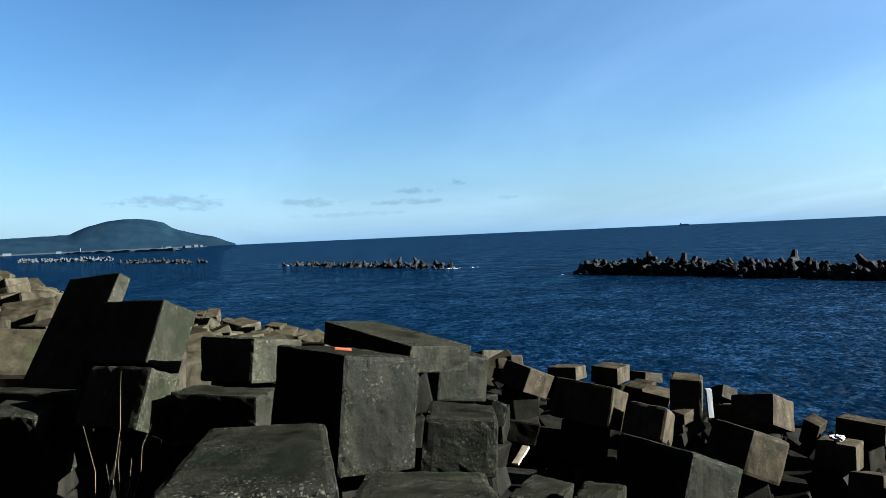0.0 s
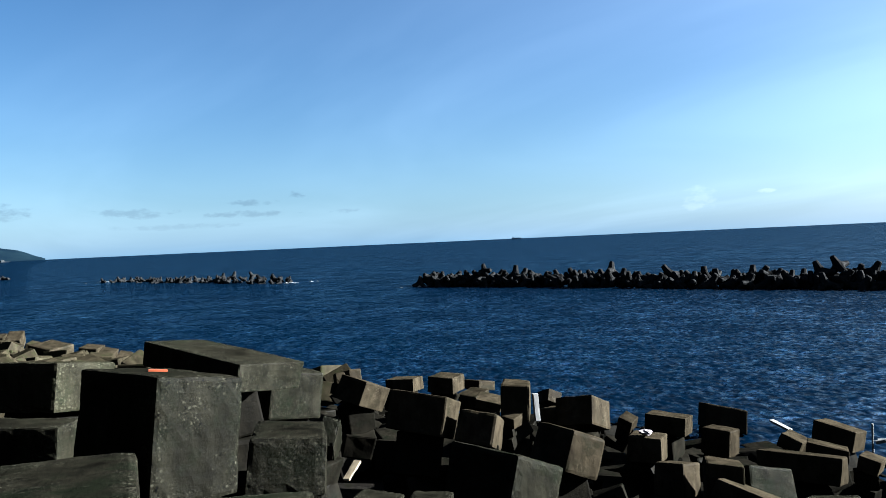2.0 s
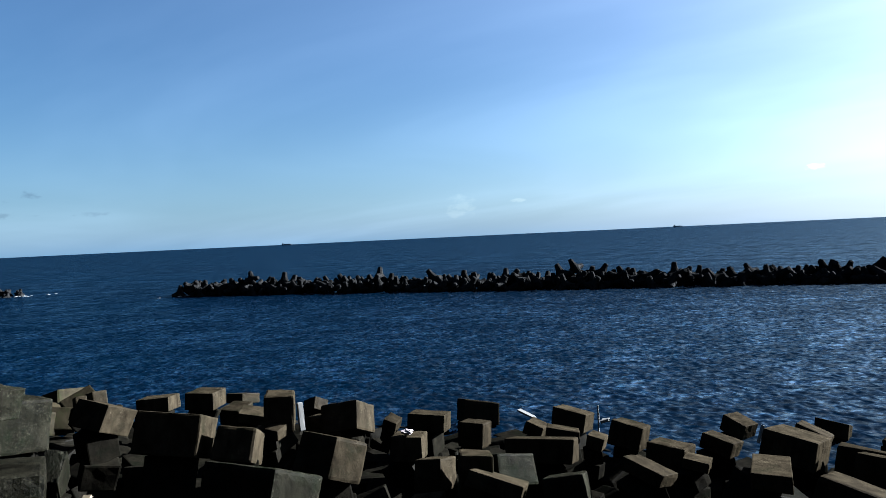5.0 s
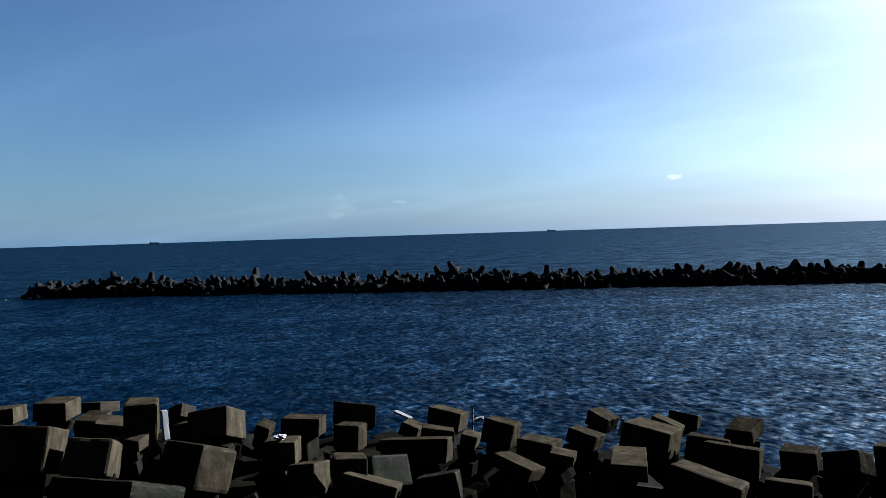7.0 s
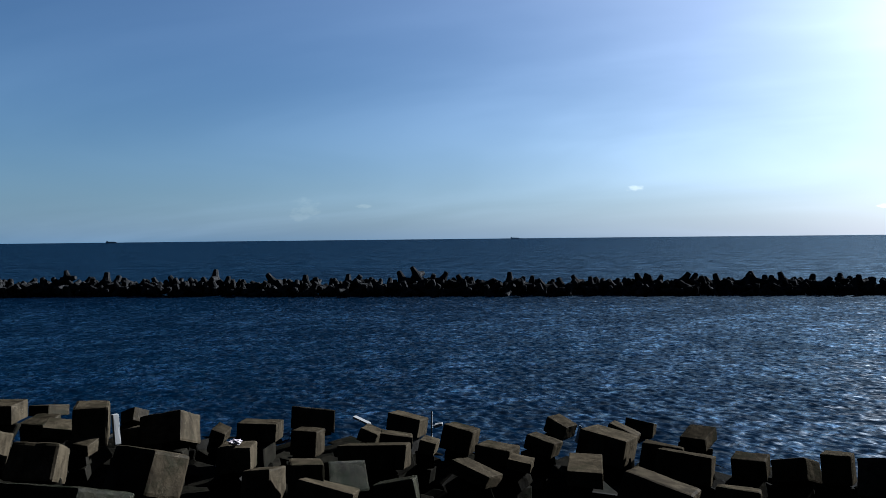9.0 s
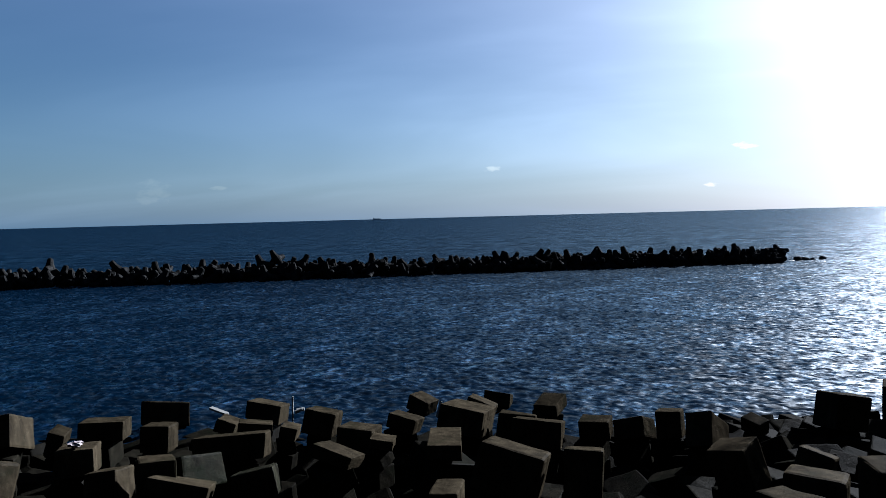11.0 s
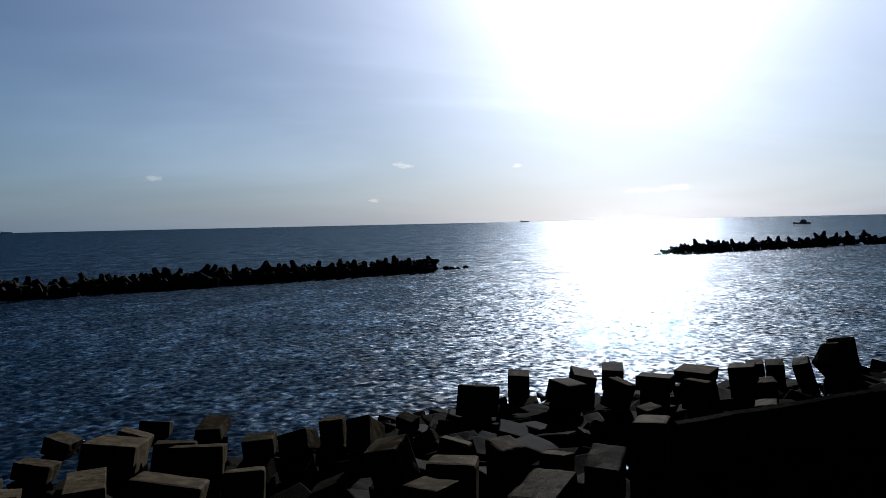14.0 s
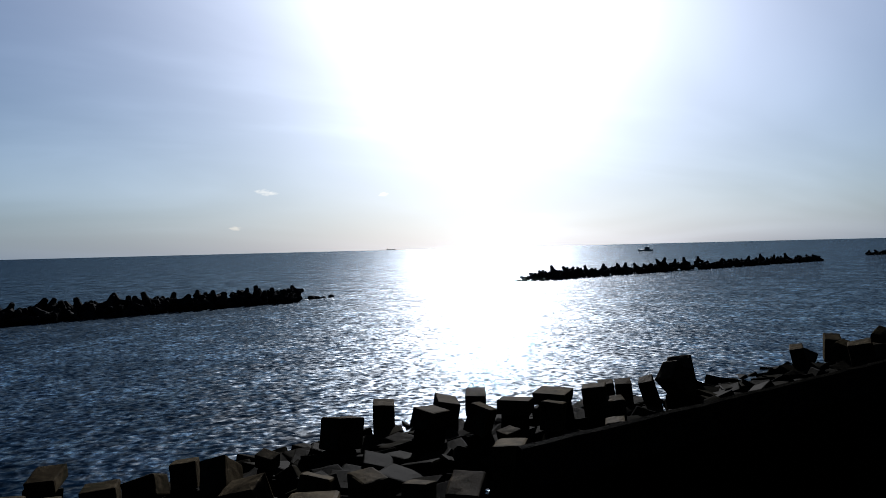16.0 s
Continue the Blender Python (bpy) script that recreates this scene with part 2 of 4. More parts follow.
def water():
    """Choppy sea: the slopes of four sizes of waves, summed into one normal."""
    m, nt, p = material("sea_water")
    pos = nt.nodes.new("ShaderNodeNewGeometry").outputs["Position"]
    total = None
    for rot, along, scale, detail, steep in ((34, 0.30, 0.07, 3, WAVES[0]), (30, 0.45, 0.75, 3, WAVES[1]),
                                             (55, 0.6, 3.5, 1.5, WAVES[2]), (15, 0.7, 9.0, 2, WAVES[3])):
        mp = nt.nodes.new("ShaderNodeMapping")
        mp.inputs["Rotation"].default_value[2] = radians(rot)
        mp.inputs["Scale"].default_value = (1, along, 1)
        nt.links.new(pos, mp.inputs[0])
        n = nt.nodes.new("ShaderNodeTexNoise")
        n.inputs["Scale"].default_value, n.inputs["Detail"].default_value = scale, detail
        n.inputs["Roughness"].default_value, n.inputs["Distortion"].default_value = 0.55, 0.4
        nt.links.new(mp.outputs[0], n.inputs["Vector"])
        v = nt.nodes.new("ShaderNodeVectorMath"); v.operation = "MULTIPLY_ADD"
        nt.links.new(n.outputs["Color"], v.inputs[0])
        v.inputs[1].default_value, v.inputs[2].default_value = (steep, steep, 0), (-steep / 2, -steep / 2, 0)
        if total is None:
            total = v.outputs[0]
        else:
            add = nt.nodes.new("ShaderNodeVectorMath"); add.operation = "ADD"
            nt.links.new(total, add.inputs[0]); nt.links.new(v.outputs[0], add.inputs[1])
            total = add.outputs[0]
    up = nt.nodes.new("ShaderNodeVectorMath"); up.operation = "ADD"
    up.inputs[1].default_value = (0, 0, 1)
    nt.links.new(total, up.inputs[0])
    nm = nt.nodes.new("ShaderNodeVectorMath"); nm.operation = "NORMALIZE"
    nt.links.new(up.outputs[0], nm.inputs[0])
    blot = ramp(nt, noise_node(nt, 0.03, 3, 0.5, pos), (0.35, (0.00008, 0.0008, 0.0024)), (0.65, (0.00012, 0.0012, 0.0033)))
    nt.links.new(blot, p.inputs["Base Color"])
    p.inputs["Roughness"].default_value = 0.6
    p.inputs["Specular IOR Level"].default_value = 0.0
    gloss = nt.nodes.new("ShaderNodeBsdfGlossy")
    gloss.inputs["Roughness"].default_value = 0.03
    gloss.inputs["Color"].default_value = (0.46, 0.73, 1.0, 1)
    nt.links.new(nm.outputs[0], gloss.inputs["Normal"])
    fr = nt.nodes.new("ShaderNodeFresnel")
    fr.inputs["IOR"].default_value = 1.333
    nt.links.new(nm.outputs[0], fr.inputs["Normal"])
    power = nt.nodes.new("ShaderNodeMath"); power.operation = "POWER"
    power.inputs[1].default_value = 1.35
    nt.links.new(fr.outputs[0], power.inputs[0])
    amount = nt.nodes.new("ShaderNodeMath"); amount.operation = "MULTIPLY_ADD"
    amount.inputs[1].default_value, amount.inputs[2].default_value = SEA_GLOSS, 0.008
    nt.links.new(power.outputs[0], amount.inputs[0])
    # far off only the facets turned to the eye show, so the mirror never grows past this share
    least = nt.nodes.new("ShaderNodeMath"); least.operation = "SMOOTH_MIN"
    least.inputs[1].default_value, least.inputs[2].default_value = 0.122, 0.008
    nt.links.new(amount.outputs[0], least.inputs[0])
    # crests and cat's-paws: backs of waves mirror less than their faces
    paws = None
    for rot, along, scale, dark, light in ((62, 0.6, 3.2, 0.38, 1.52), (30, 0.7, 1.3, 0.42, 1.62), (48, 0.8, 0.36, 0.62, 1.40), (66, 0.8, 0.14, 0.70, 1.32)):
        mp = nt.nodes.new("ShaderNodeMapping")
        mp.inputs["Rotation"].default_value[2] = radians(rot)
        mp.inputs["Scale"].default_value = (along, 1, 1)
        nt.links.new(pos, mp.inputs[0])
        rg = nt.nodes.new("ShaderNodeMapRange")
        rg.interpolation_type = "SMOOTHSTEP"
        rg.inputs["From Min"].default_value, rg.inputs["From Max"].default_value = 0.36, 0.66
        rg.inputs["To Min"].default_value, rg.inputs["To Max"].default_value = dark, light
        nt.links.new(noise_node(nt, scale, 3, 0.6, mp.outputs[0], 0.5), rg.inputs["Value"])
        if paws is None:
            paws = rg.outputs[0]
        else:
            by = nt.nodes.new("ShaderNodeMath"); by.operation = "MULTIPLY"
            nt.links.new(paws, by.inputs[0]); nt.links.new(rg.outputs[0], by.inputs[1])
            paws = by.outputs[0]
    mirror = nt.nodes.new("ShaderNodeMath"); mirror.operation = "MULTIPLY"
    nt.links.new(least.outputs[0], mirror.inputs[0]); nt.links.new(paws, mirror.inputs[1])
    # spray-ruffled patches scatter the sun more widely than the smooth facets
    ruffled = nt.nodes.new("ShaderNodeBsdfGlossy")
    ruffled.distribution = "BECKMANN"
    ruffled.inputs["Roughness"].default_value = 0.52
    nt.links.new(nm.outputs[0], ruffled.inputs["Normal"])
    ruffled.inputs["Color"].default_value = (0.90, 0.95, 1.0, 1)
    share = nt.nodes.new("ShaderNodeMath"); share.operation = "MULTIPLY"
    share.inputs[1].default_value = SEA_RUFFLE
    wide = nt.nodes.new("ShaderNodeMath"); wide.operation = "SMOOTH_MIN"
    wide.inputs[1].default_value, wide.inputs[2].default_value = 0.17, 0.008
    nt.links.new(amount.outputs[0], wide.inputs[0])
    scatter = nt.nodes.new("ShaderNodeMath"); scatter.operation = "MULTIPLY"
    half = nt.nodes.new("ShaderNodeMath"); half.operation = "MULTIPLY_ADD"
    half.inputs[1].default_value, half.inputs[2].default_value = 0.5, 0.5
    nt.links.new(paws, half.inputs[0])
    nt.links.new(wide.outputs[0], scatter.inputs[0]); nt.links.new(half.outputs[0], scatter.inputs[1])
    nt.links.new(scatter.outputs[0], share.inputs[0])
    clear = nt.nodes.new("ShaderNodeMixShader")
    nt.links.new(mirror.outputs[0], clear.inputs[0])
    nt.links.new(p.outputs[0], clear.inputs[1])
    nt.links.new(gloss.outputs[0], clear.inputs[2])
    mix = nt.nodes.new("ShaderNodeMixShader")
    nt.links.new(share.outputs[0], mix.inputs[0])
    nt.links.new(clear.outputs[0], mix.inputs[1])
    nt.links.new(ruffled.outputs[0], mix.inputs[2])
    # steep capillary ripples throw a little sunlight far to the sides
    steepest = nt.nodes.new("ShaderNodeBsdfGlossy")
    steepest.distribution = "BECKMANN"
    steepest.inputs["Roughness"].default_value = 0.9
    steepest.inputs["Color"].default_value = (0.66, 0.86, 1.0, 1)
    nt.links.new(nm.outputs[0], steepest.inputs["Normal"])
    little = nt.nodes.new("ShaderNodeMath"); little.operation = "MULTIPLY"
    little.inputs[1].default_value = SEA_SIDE
    nt.links.new(scatter.outputs[0], little.inputs[0])
    last = nt.nodes.new("ShaderNodeMixShader")
    nt.links.new(little.outputs[0], last.inputs[0])
    nt.links.new(mix.outputs[0], last.inputs[1])
    nt.links.new(steepest.outputs[0], last.inputs[2])
    nt.links.new(last.outputs[0], nt.nodes["Material Output"].inputs["Surface"])
    return m


SEA_GLOSS, SEA_RUFFLE, SEA_SIDE = 0.39, 0.070, 0.022
WAVES = (0.08, 0.28, 1.3, 0.3)
MAT_BLOCK = concrete("weathered_concrete", (0.01016, 0.00847, 0.00569), (0.00447, 0.00372, 0.00250), (0.00372, 0.00343, 0.00203), 0.5)
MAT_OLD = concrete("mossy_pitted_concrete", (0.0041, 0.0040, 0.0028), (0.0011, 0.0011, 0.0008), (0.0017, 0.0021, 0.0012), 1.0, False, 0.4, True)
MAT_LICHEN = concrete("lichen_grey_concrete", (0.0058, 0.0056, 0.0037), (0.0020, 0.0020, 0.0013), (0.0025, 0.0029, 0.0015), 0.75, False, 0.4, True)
MAT_TETRA = concrete("tetrapod_concrete", (0.0068, 0.0072, 0.0078), (0.0017, 0.0018, 0.0020), (0.0009, 0.0010, 0.0012), 0.0)
# rubble darkened far below its stone: shade between the blocks put into colour
MAT_BED = concrete("gap_shade_rubble", (0.00259, 0.00233, 0.00197), (0.00155, 0.00155, 0.00155), (0.00155, 0.00155, 0.00104))
# near-black base paints the shade of the gaps onto the lower blocks
MAT_LOW = concrete("gap_shade_concrete", (0.00259, 0.00238, 0.00176), (0.00114, 0.00109, 0.00088), (0.00104, 0.00119, 0.00073), 0.3, True)
MAT_SEA = water()
# near-black, so the added sky-blocking slope throws back hardly any light
MAT_SKY_BLOCKER = plain("sky_blocker_dark", (0.00306, 0.00382, 0.00204), 1.0, 0.4, 0.8)
MAT_RUBBLE = concrete("rubble_concrete", (0.01007, 0.00876, 0.00559), (0.00410, 0.00354, 0.00231), (0.00597, 0.00634, 0.00298), 0.3, True)


# ---- setting ----
NX, NY = 0.832, 0.555          # unit vector from the crest towards the sea


def shore_to_world(u, v):
    """u metres along the shore, v metres out to sea."""
    return NX * v + NY * u, NY * v - NX * u


def slope_height(v):
    """Top of the armour slope."""
    if v < 1.5:
        return 5.2
    if v < 7.0:
        return 5.2 - (v - 1.5) * 0.327
    if v < 22.5:
        return 3.4 - (v - 7.0) * 0.168
    return 0.8 - (v - 22.5) * 0.33


EDGE = ((-175, 1), (-147, 2.4), (-122, 7.6), (-82, 12.9), (-62, 14), (-45, 15.3), (-27, 19.4), (-12, 22.5), (15, 22.5), (28, 18.6), (45, 17.2), (140, 16))


def shore_edge(u):
    """How far out the armour reaches at this place along the shore."""
    for (u0, v0), (u1, v1) in zip(EDGE, EDGE[1:]):
        if u <= u1:
            return v0 + (v1 - v0) * max(0.0, (u - u0) / (u1 - u0))
    return EDGE[-1][1]


def armour_height(u, v):
    return slope_height(v + (22.5 - shore_edge(u)) * min(1.0, max(0.0, v / 7.0)))


def link_mesh(name, bm, mat, parent=None, label=""):
    me = bpy.data.meshes.new(name)
    bm.to_mesh(me)
    bm.free()
    me.materials.append(mat)
    ob = new(name, me)
    if parent:
        ob.parent = parent
    if label:
        ob["label"] = label
    return ob


def part(name, bm, mat, parent, label=""):
    return link_mesh(name, bm, mat, parent, label)


def sea_sheet():
    """The far sea out to the horizon; close in it lies under the waves."""
    bm = bmesh.new()
    rings = (30, 120, 400, 736, 744, 1800, 4900)
    seg = 128
    loops = []
    for r in rings:
        loops.append([bm.verts.new((r * math.cos(math.tau * i / seg), r * math.sin(math.tau * i / seg), -0.9 if r < 740 else 0.0)) for i in range(seg)])
    c = bm.verts.new((0, 0, -0.9))
    for i in range(seg):
        bm.faces.new((c, loops[0][i], loops[0][(i + 1) % seg]))
        for a, b in zip(loops, loops[1:]):
            bm.faces.new((a[i], b[i], b[(i + 1) % seg], a[(i + 1) % seg]))
    return tagged(link_mesh("water", bm, MAT_SEA), "dark blue choppy sea with glitter under the sun", "sea", kind="structure")


def sea_waves():
    """The nearer sea as real wavelets: many small wave trains from all round the wind."""
    rng = np.random.default_rng(12)
    az = np.radians(np.arange(40.0, -138.0, -0.25))
    rr = 15.0 * 1.004 ** np.arange(0, 975)
    rad, ang = np.meshgrid(rr, az, indexing="ij")
    x, y = -np.sin(ang) * rad, np.cos(ang) * rad
    z = np.zeros_like(x)
    for k in range(80):
        lam = 0.45 * (1.1 / 0.45) ** rng.random()
        th = radians(-58) + rng.normal(0, 0.7)
        steep = SEA_STEEP * rng.uniform(0.6, 1.3) * min(1.0, 0.8 / lam) ** 0.8
        fade = np.clip(lam / (2.2 * 0.004 * rad) - 0.6, 0, 1) * np.clip((735 - rad) / 120, 0, 1)
        ph = (-math.sin(th) * x + math.cos(th) * y) * (math.tau / lam) + rng.uniform(0, math.tau)
        s = np.sin(ph)
        z += fade * steep * lam / math.tau * (s + 0.35 * s * s - 0.17)
    lim = 2.0 * np.sqrt((z * z).mean(axis=1, keepdims=True)) + 1e-4       # crests spill over
    z = lim * np.tanh(z / lim)
    n, m = x.shape
    me = bpy.data.meshes.new("water_near")
    co = np.stack([x, y, z], -1).reshape(-1, 3)
    i = np.arange((n - 1) * (m - 1))
    a = (i // (m - 1)) * m + i % (m - 1)
    quads = np.stack([a, a + 1, a + m + 1, a + m], -1)
    me.vertices.add(len(co)); me.vertices.foreach_set("co", co.astype(np.float32).ravel())
    me.loops.add(quads.size); me.loops.foreach_set("vertex_index", quads.astype(np.int32).ravel())
    me.polygons.add(len(quads)); me.polygons.foreach_set("loop_start", np.arange(0, quads.size, 4, dtype=np.int32))
    me.polygons.foreach_set("use_smooth", np.ones(len(quads), dtype=bool))
    me.update(calc_edges=True)
    me.materials.append(MAT_SEA)
    return tagged(new("water_near", me), "dark blue wavelets of the nearer sea", "sea", kind="structure")


SEA_STEEP = 0.035


def slope_sheet():
    """The bed of rubble under the armour blocks, with the flat crest behind it."""
    bm = bmesh.new()
    us = [-260 + 4 * i for i in range(121)]
    vs = [-60, -20, -8, -2, 0.5, 1.5, 2.5, 3.5, 4.5] + [6 + 1.5 * i for i in range(13)] + [26, 30, 36]
    grid = []
    for u in us:
        row = []
        for v in vs:
            x, y = shore_to_world(u, v)
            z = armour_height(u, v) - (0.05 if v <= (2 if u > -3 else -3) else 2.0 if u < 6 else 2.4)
            if 2 < v < 30:
                z += 0.25 * noise.noise((x * 0.6, y * 0.6, 3.0))
            row.append(bm.verts.new((x, y, z)))
        grid.append(row)
    for a, b in zip(grid, grid[1:]):
        for j in range(len(vs) - 1):
            bm.faces.new((a[j], a[j + 1], b[j + 1], b[j]))
    bmesh.ops.recalc_face_normals(bm, faces=bm.faces)
    return tagged(link_mesh("ground", bm, MAT_BED), "rubble bank and crest under the concrete blocks, darkened for gap shade", "ground", kind="structure")


def sky_blocker_slope():
    """An added, unseen slope behind the crest that shuts off the inland sky and deepens shade."""
    bm = bmesh.new()
    rows = []
    for i in range(61):
        u = -240 + 8 * i
        row = []
        for v, z in ((-5, 5.1), (-6, 9), (-8, 14), (-12, 21), (-24, 34), (-60, 60)):
            x, y = shore_to_world(u, v)
            row.append(bm.verts.new((x, y, z + (1.5 * noise.noise((u * 0.09, v * 0.1, 1.0)) if z > 6 else 0))))
        rows.append(row)
    for a, b in zip(rows, rows[1:]):
        for k in range(5):
            bm.faces.new((a[k], a[k + 1], b[k + 1], b[k]))
    return tagged(link_mesh("ground_hillside", bm, MAT_SKY_BLOCKER), "unseen dark slope behind the sea bank, added to block inland sky", "hillside", kind="structure")


sea_sheet()
sea_waves()
slope_sheet()
sky_blocker_slope()


# ---- concrete armour blocks ----
count_blocks = [0]
placed = []
beds = []


def block_mesh(w, d, h, seed, rough=0.018, cuts=3, worn=0.0):
    bm = bmesh.new()
    bmesh.ops.create_cube(bm, size=1.0)
    cast = random.Random(seed * 3 + 1)                 # no two came out of the mould alike
    for v in bm.verts:
        v.co *= 1 + cast.uniform(-0.05, 0.03)
    bmesh.ops.scale(bm, vec=(w, d, h), verts=bm.verts)
    b = cast.uniform(0.04, 0.09) * min(w, d, h)
    bmesh.ops.bevel(bm, geom=bm.edges[:], offset=b, segments=2, profile=0.6, affect="EDGES")
    if cuts:
        bmesh.ops.subdivide_edges(bm, edges=[e for e in bm.edges if e.calc_length() > 0.25 * min(w, d, h)], cuts=cuts, use_grid_fill=True)
    for v in bm.verts:
        q = v.co * 2.3 + Vector((seed * 7.1, seed * 3.3, 0))
        n = noise.noise(q) + 0.5 * noise.noise(q * 3.1)
        edge = sum(abs(abs(c) - s / 2) < 2 * b for c, s in zip(v.co, (w, d, h)))
        if worn:
            n += 0.5 * noise.noise(q * 7.3) + 0.35 * noise.noise(q * 15.1)
            if edge > 1:
                n -= worn * max(0, noise.noise(q * 5.7) + 0.5 * noise.noise(q * 13.0) + 0.05)
        v.co += v.co.normalized() * (rough * n - (0.02 * max(0, noise.noise(q * 2.0) + 0.1) if edge > 1 else 0))
    return bm


def block(x, y, z, w, d, h, rx, ry, rz, label="grey-brown weathered concrete armour block on the sea bank", mat=None):
    count_blocks[0] += 1
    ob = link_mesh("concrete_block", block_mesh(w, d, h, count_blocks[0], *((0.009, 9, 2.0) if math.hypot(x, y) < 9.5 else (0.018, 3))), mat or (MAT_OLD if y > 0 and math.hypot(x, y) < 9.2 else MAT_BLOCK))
    ob.matrix_world = pose(x, y, z, rx, ry, rz)
    placed.append((x, y, z + h / 2))
    beds.append((x, y, z, w, d, h))
    return tagged(ob, label, "concrete block", "armour blocks of the bank")


block(-5.316, 9.604, 5.847, 1.05, 0.21, 1.79, -33.2, -3.4, -22.0, "tall slanting concrete block with a shaded face and mossy side", mat=MAT_LICHEN)
block(-4.081, 8.902, 5.833, 1.14, 0.59, 0.85, -25.4, -1.2, -24.4, "leaning concrete block with a pale lichen-grey sunlit side", mat=MAT_LICHEN)
block(-3.366, 7.000, 5.431, 0.83, 0.48, 0.63, -23.3, 0.4, -20.0, "mossy concrete block wedged under a leaning one", mat=MAT_LICHEN)
block(-2.470, 8.352, 5.566, 0.88, 0.90, 0.55, -10.1, -0.9, -27.6, "squat concrete block with a dark stained front", mat=MAT_LICHEN)
block(-2.326, 6.813, 5.264, 0.94, 0.45, 0.54, -3.1, 2.8, -12.3, "low concrete block lying in deep shade")
block(-0.899, 5.446, 5.672, 1.20, 0.70, 0.87, -8.2, -2.1, -52.7, "large square concrete block with exposed pebbles and rain streaks")
block(0.040, 6.335, 5.109, 0.66, 1.28, 0.49, -8.2, 5.0, -1.9, "weathered concrete block with pitted yellowish sunlit face")
block(0.455, 7.319, 4.903, 0.18, 0.67, 0.30, -37.0, 13.3, -14.6, "small concrete block with a broken corner, stuck behind another")
block(-0.124, 11.769, 4.611, 1.21, 0.98, 0.78, -8.7, 1.5, -61.2, "square concrete block with a dark side", mat=MAT_OLD)
block(-0.965, 10.604, 5.322, 2.60, 1.07, 0.39, -7.2, 3.7, -52.2, "long broad concrete slab lying tilted on the bank", mat=MAT_OLD)
block(-1.121, 3.820, 5.402, 0.82, 2.11, 0.85, -7.3, 0.2, 12.1, "broad flat-topped concrete block with chipped pitted surface")
block(-0.225, 4.148, 5.017, 0.90, 1.65, 0.85, -12.5, 2.2, 1.0, "rough concrete block with exposed pebbles on top")
block(1.078, 5.226, 4.540, 0.36, 1.09, 0.85, -12.9, 2.6, -15.7, "rough concrete block with exposed pebbles on top")
block(0.663, 5.950, 4.307, 0.40, 0.92, 0.85, -7.8, 8.5, -21.6, "low pitted concrete block between taller ones")
block(1.446, 13.713, 4.015, 0.68, 0.79, 0.49, -21.8, 10.0, -48.7)
block(2.367, 12.058, 3.880, 1.08, 1.12, 0.71, -18.7, 7.1, -28.1, "large tilted concrete block with black shaded front")
block(3.292, 11.572, 3.642, 0.67, 0.95, 0.56, -20.8, 8.4, -29.2)
block(2.785, 8.694, 3.742, 1.13, 1.10, 0.73, -23.3, -1.0, -56.1, "long tilted concrete block with a black front and tan end")
block(5.228, 12.378, 2.818, 1.16, 0.84, 0.82, -23.2, -3.3, -74.3, "upright concrete block with a tall tan sunlit side")
block(7.087, 17.002, 2.143, 1.01, 0.91, 0.47, -8.7, 0.9, -44.9)
block(7.524, 16.733, 2.265, 1.05, 1.13, 0.75, -20.9, -9.0, -47.4)
block(8.004, 20.376, 1.847, 0.62, 0.51, 0.39, -25.9, -19.9, -71.2)
block(4.960, 21.597, 2.381, 0.92, 0.90, 0.52, -0.9, 1.3, -39.8)
block(6.138, 20.673, 1.848, 0.81, 0.91, 0.29, 4.4, 12.3, -23.5, "flat concrete block with a pale sunlit top")
block(6.029, 22.164, 1.477, 0.75, 0.81, 0.85, 8.2, 2.2, -49.7)
block(6.670, 23.741, 1.735, 0.83, 0.82, 0.34, -10.3, -4.3, -63.3)
block(5.709, 16.797, 2.803, 0.74, 1.09, 0.89, -2.9, 2.1, -22.1, "dark concrete block standing in shade")
block(5.428, 16.260, 2.452, 0.39, 0.47, 0.28, 11.0, 6.0, -53.8)
block(3.911, 23.665, 2.023, 1.04, 1.10, 0.45, -5.7, -2.3, -28.9)
block(2.394, 27.000, 1.835, 0.68, 0.50, 0.48, -2.6, -13.9, -71.6)
block(1.847, 26.411, 1.884, 0.64, 0.36, 0.42, -0.0, -15.4, -83.4)
block(10.234, 19.483, 1.089, 0.46, 0.60, 0.37, 7.8, 20.0, -47.4, "small pale worn concrete block at the water")
block(10.132, 16.945, 1.696, 1.09, 1.01, 0.49, -7.8, 2.9, -43.4)
block(8.178, 14.582, 1.927, 0.78, 1.06, 0.59, -8.2, 0.7, -38.0)
block(14.455, 20.770, 0.460, 1.37, 1.15, 0.81, -11.8, 10.5, -21.5)
block(10.697, 15.447, 1.554, 0.76, 0.65, 0.69, -5.9, 1.0, -58.4)
block(7.642, 10.959, 2.330, 0.64, 0.75, 0.85, -7.4, 3.9, -30.5)
block(7.675, 12.532, 1.910, 0.62, 0.90, 0.68, -13.8, -4.7, -53.5)
block(6.838, 11.475, 1.515, 0.67, 0.84, 0.85, -11.9, -4.7, -38.2)
block(8.476, 11.420, 2.080, 1.27, 1.09, 0.63, -13.1, -16.9, -78.8, "broad concrete block with a dull side", mat=MAT_OLD)
block(7.782, 10.348, 2.290, 1.01, 2.05, 0.29, -18.2, 15.7, -46.9, "tilted concrete slab with a tan top")
block(10.454, 12.275, 1.921, 1.58, 1.30, 0.56, -13.5, -1.0, -48.4, "long concrete block with a thin sunlit top edge")
block(8.892, 9.707, 2.120, 0.81, 0.89, 0.53, -16.2, -10.1, -44.9, "worn concrete block with a dull front", mat=MAT_OLD)
block(12.507, 15.003, 1.436, 0.55, 0.67, 0.38, -5.7, 19.7, -60.0)
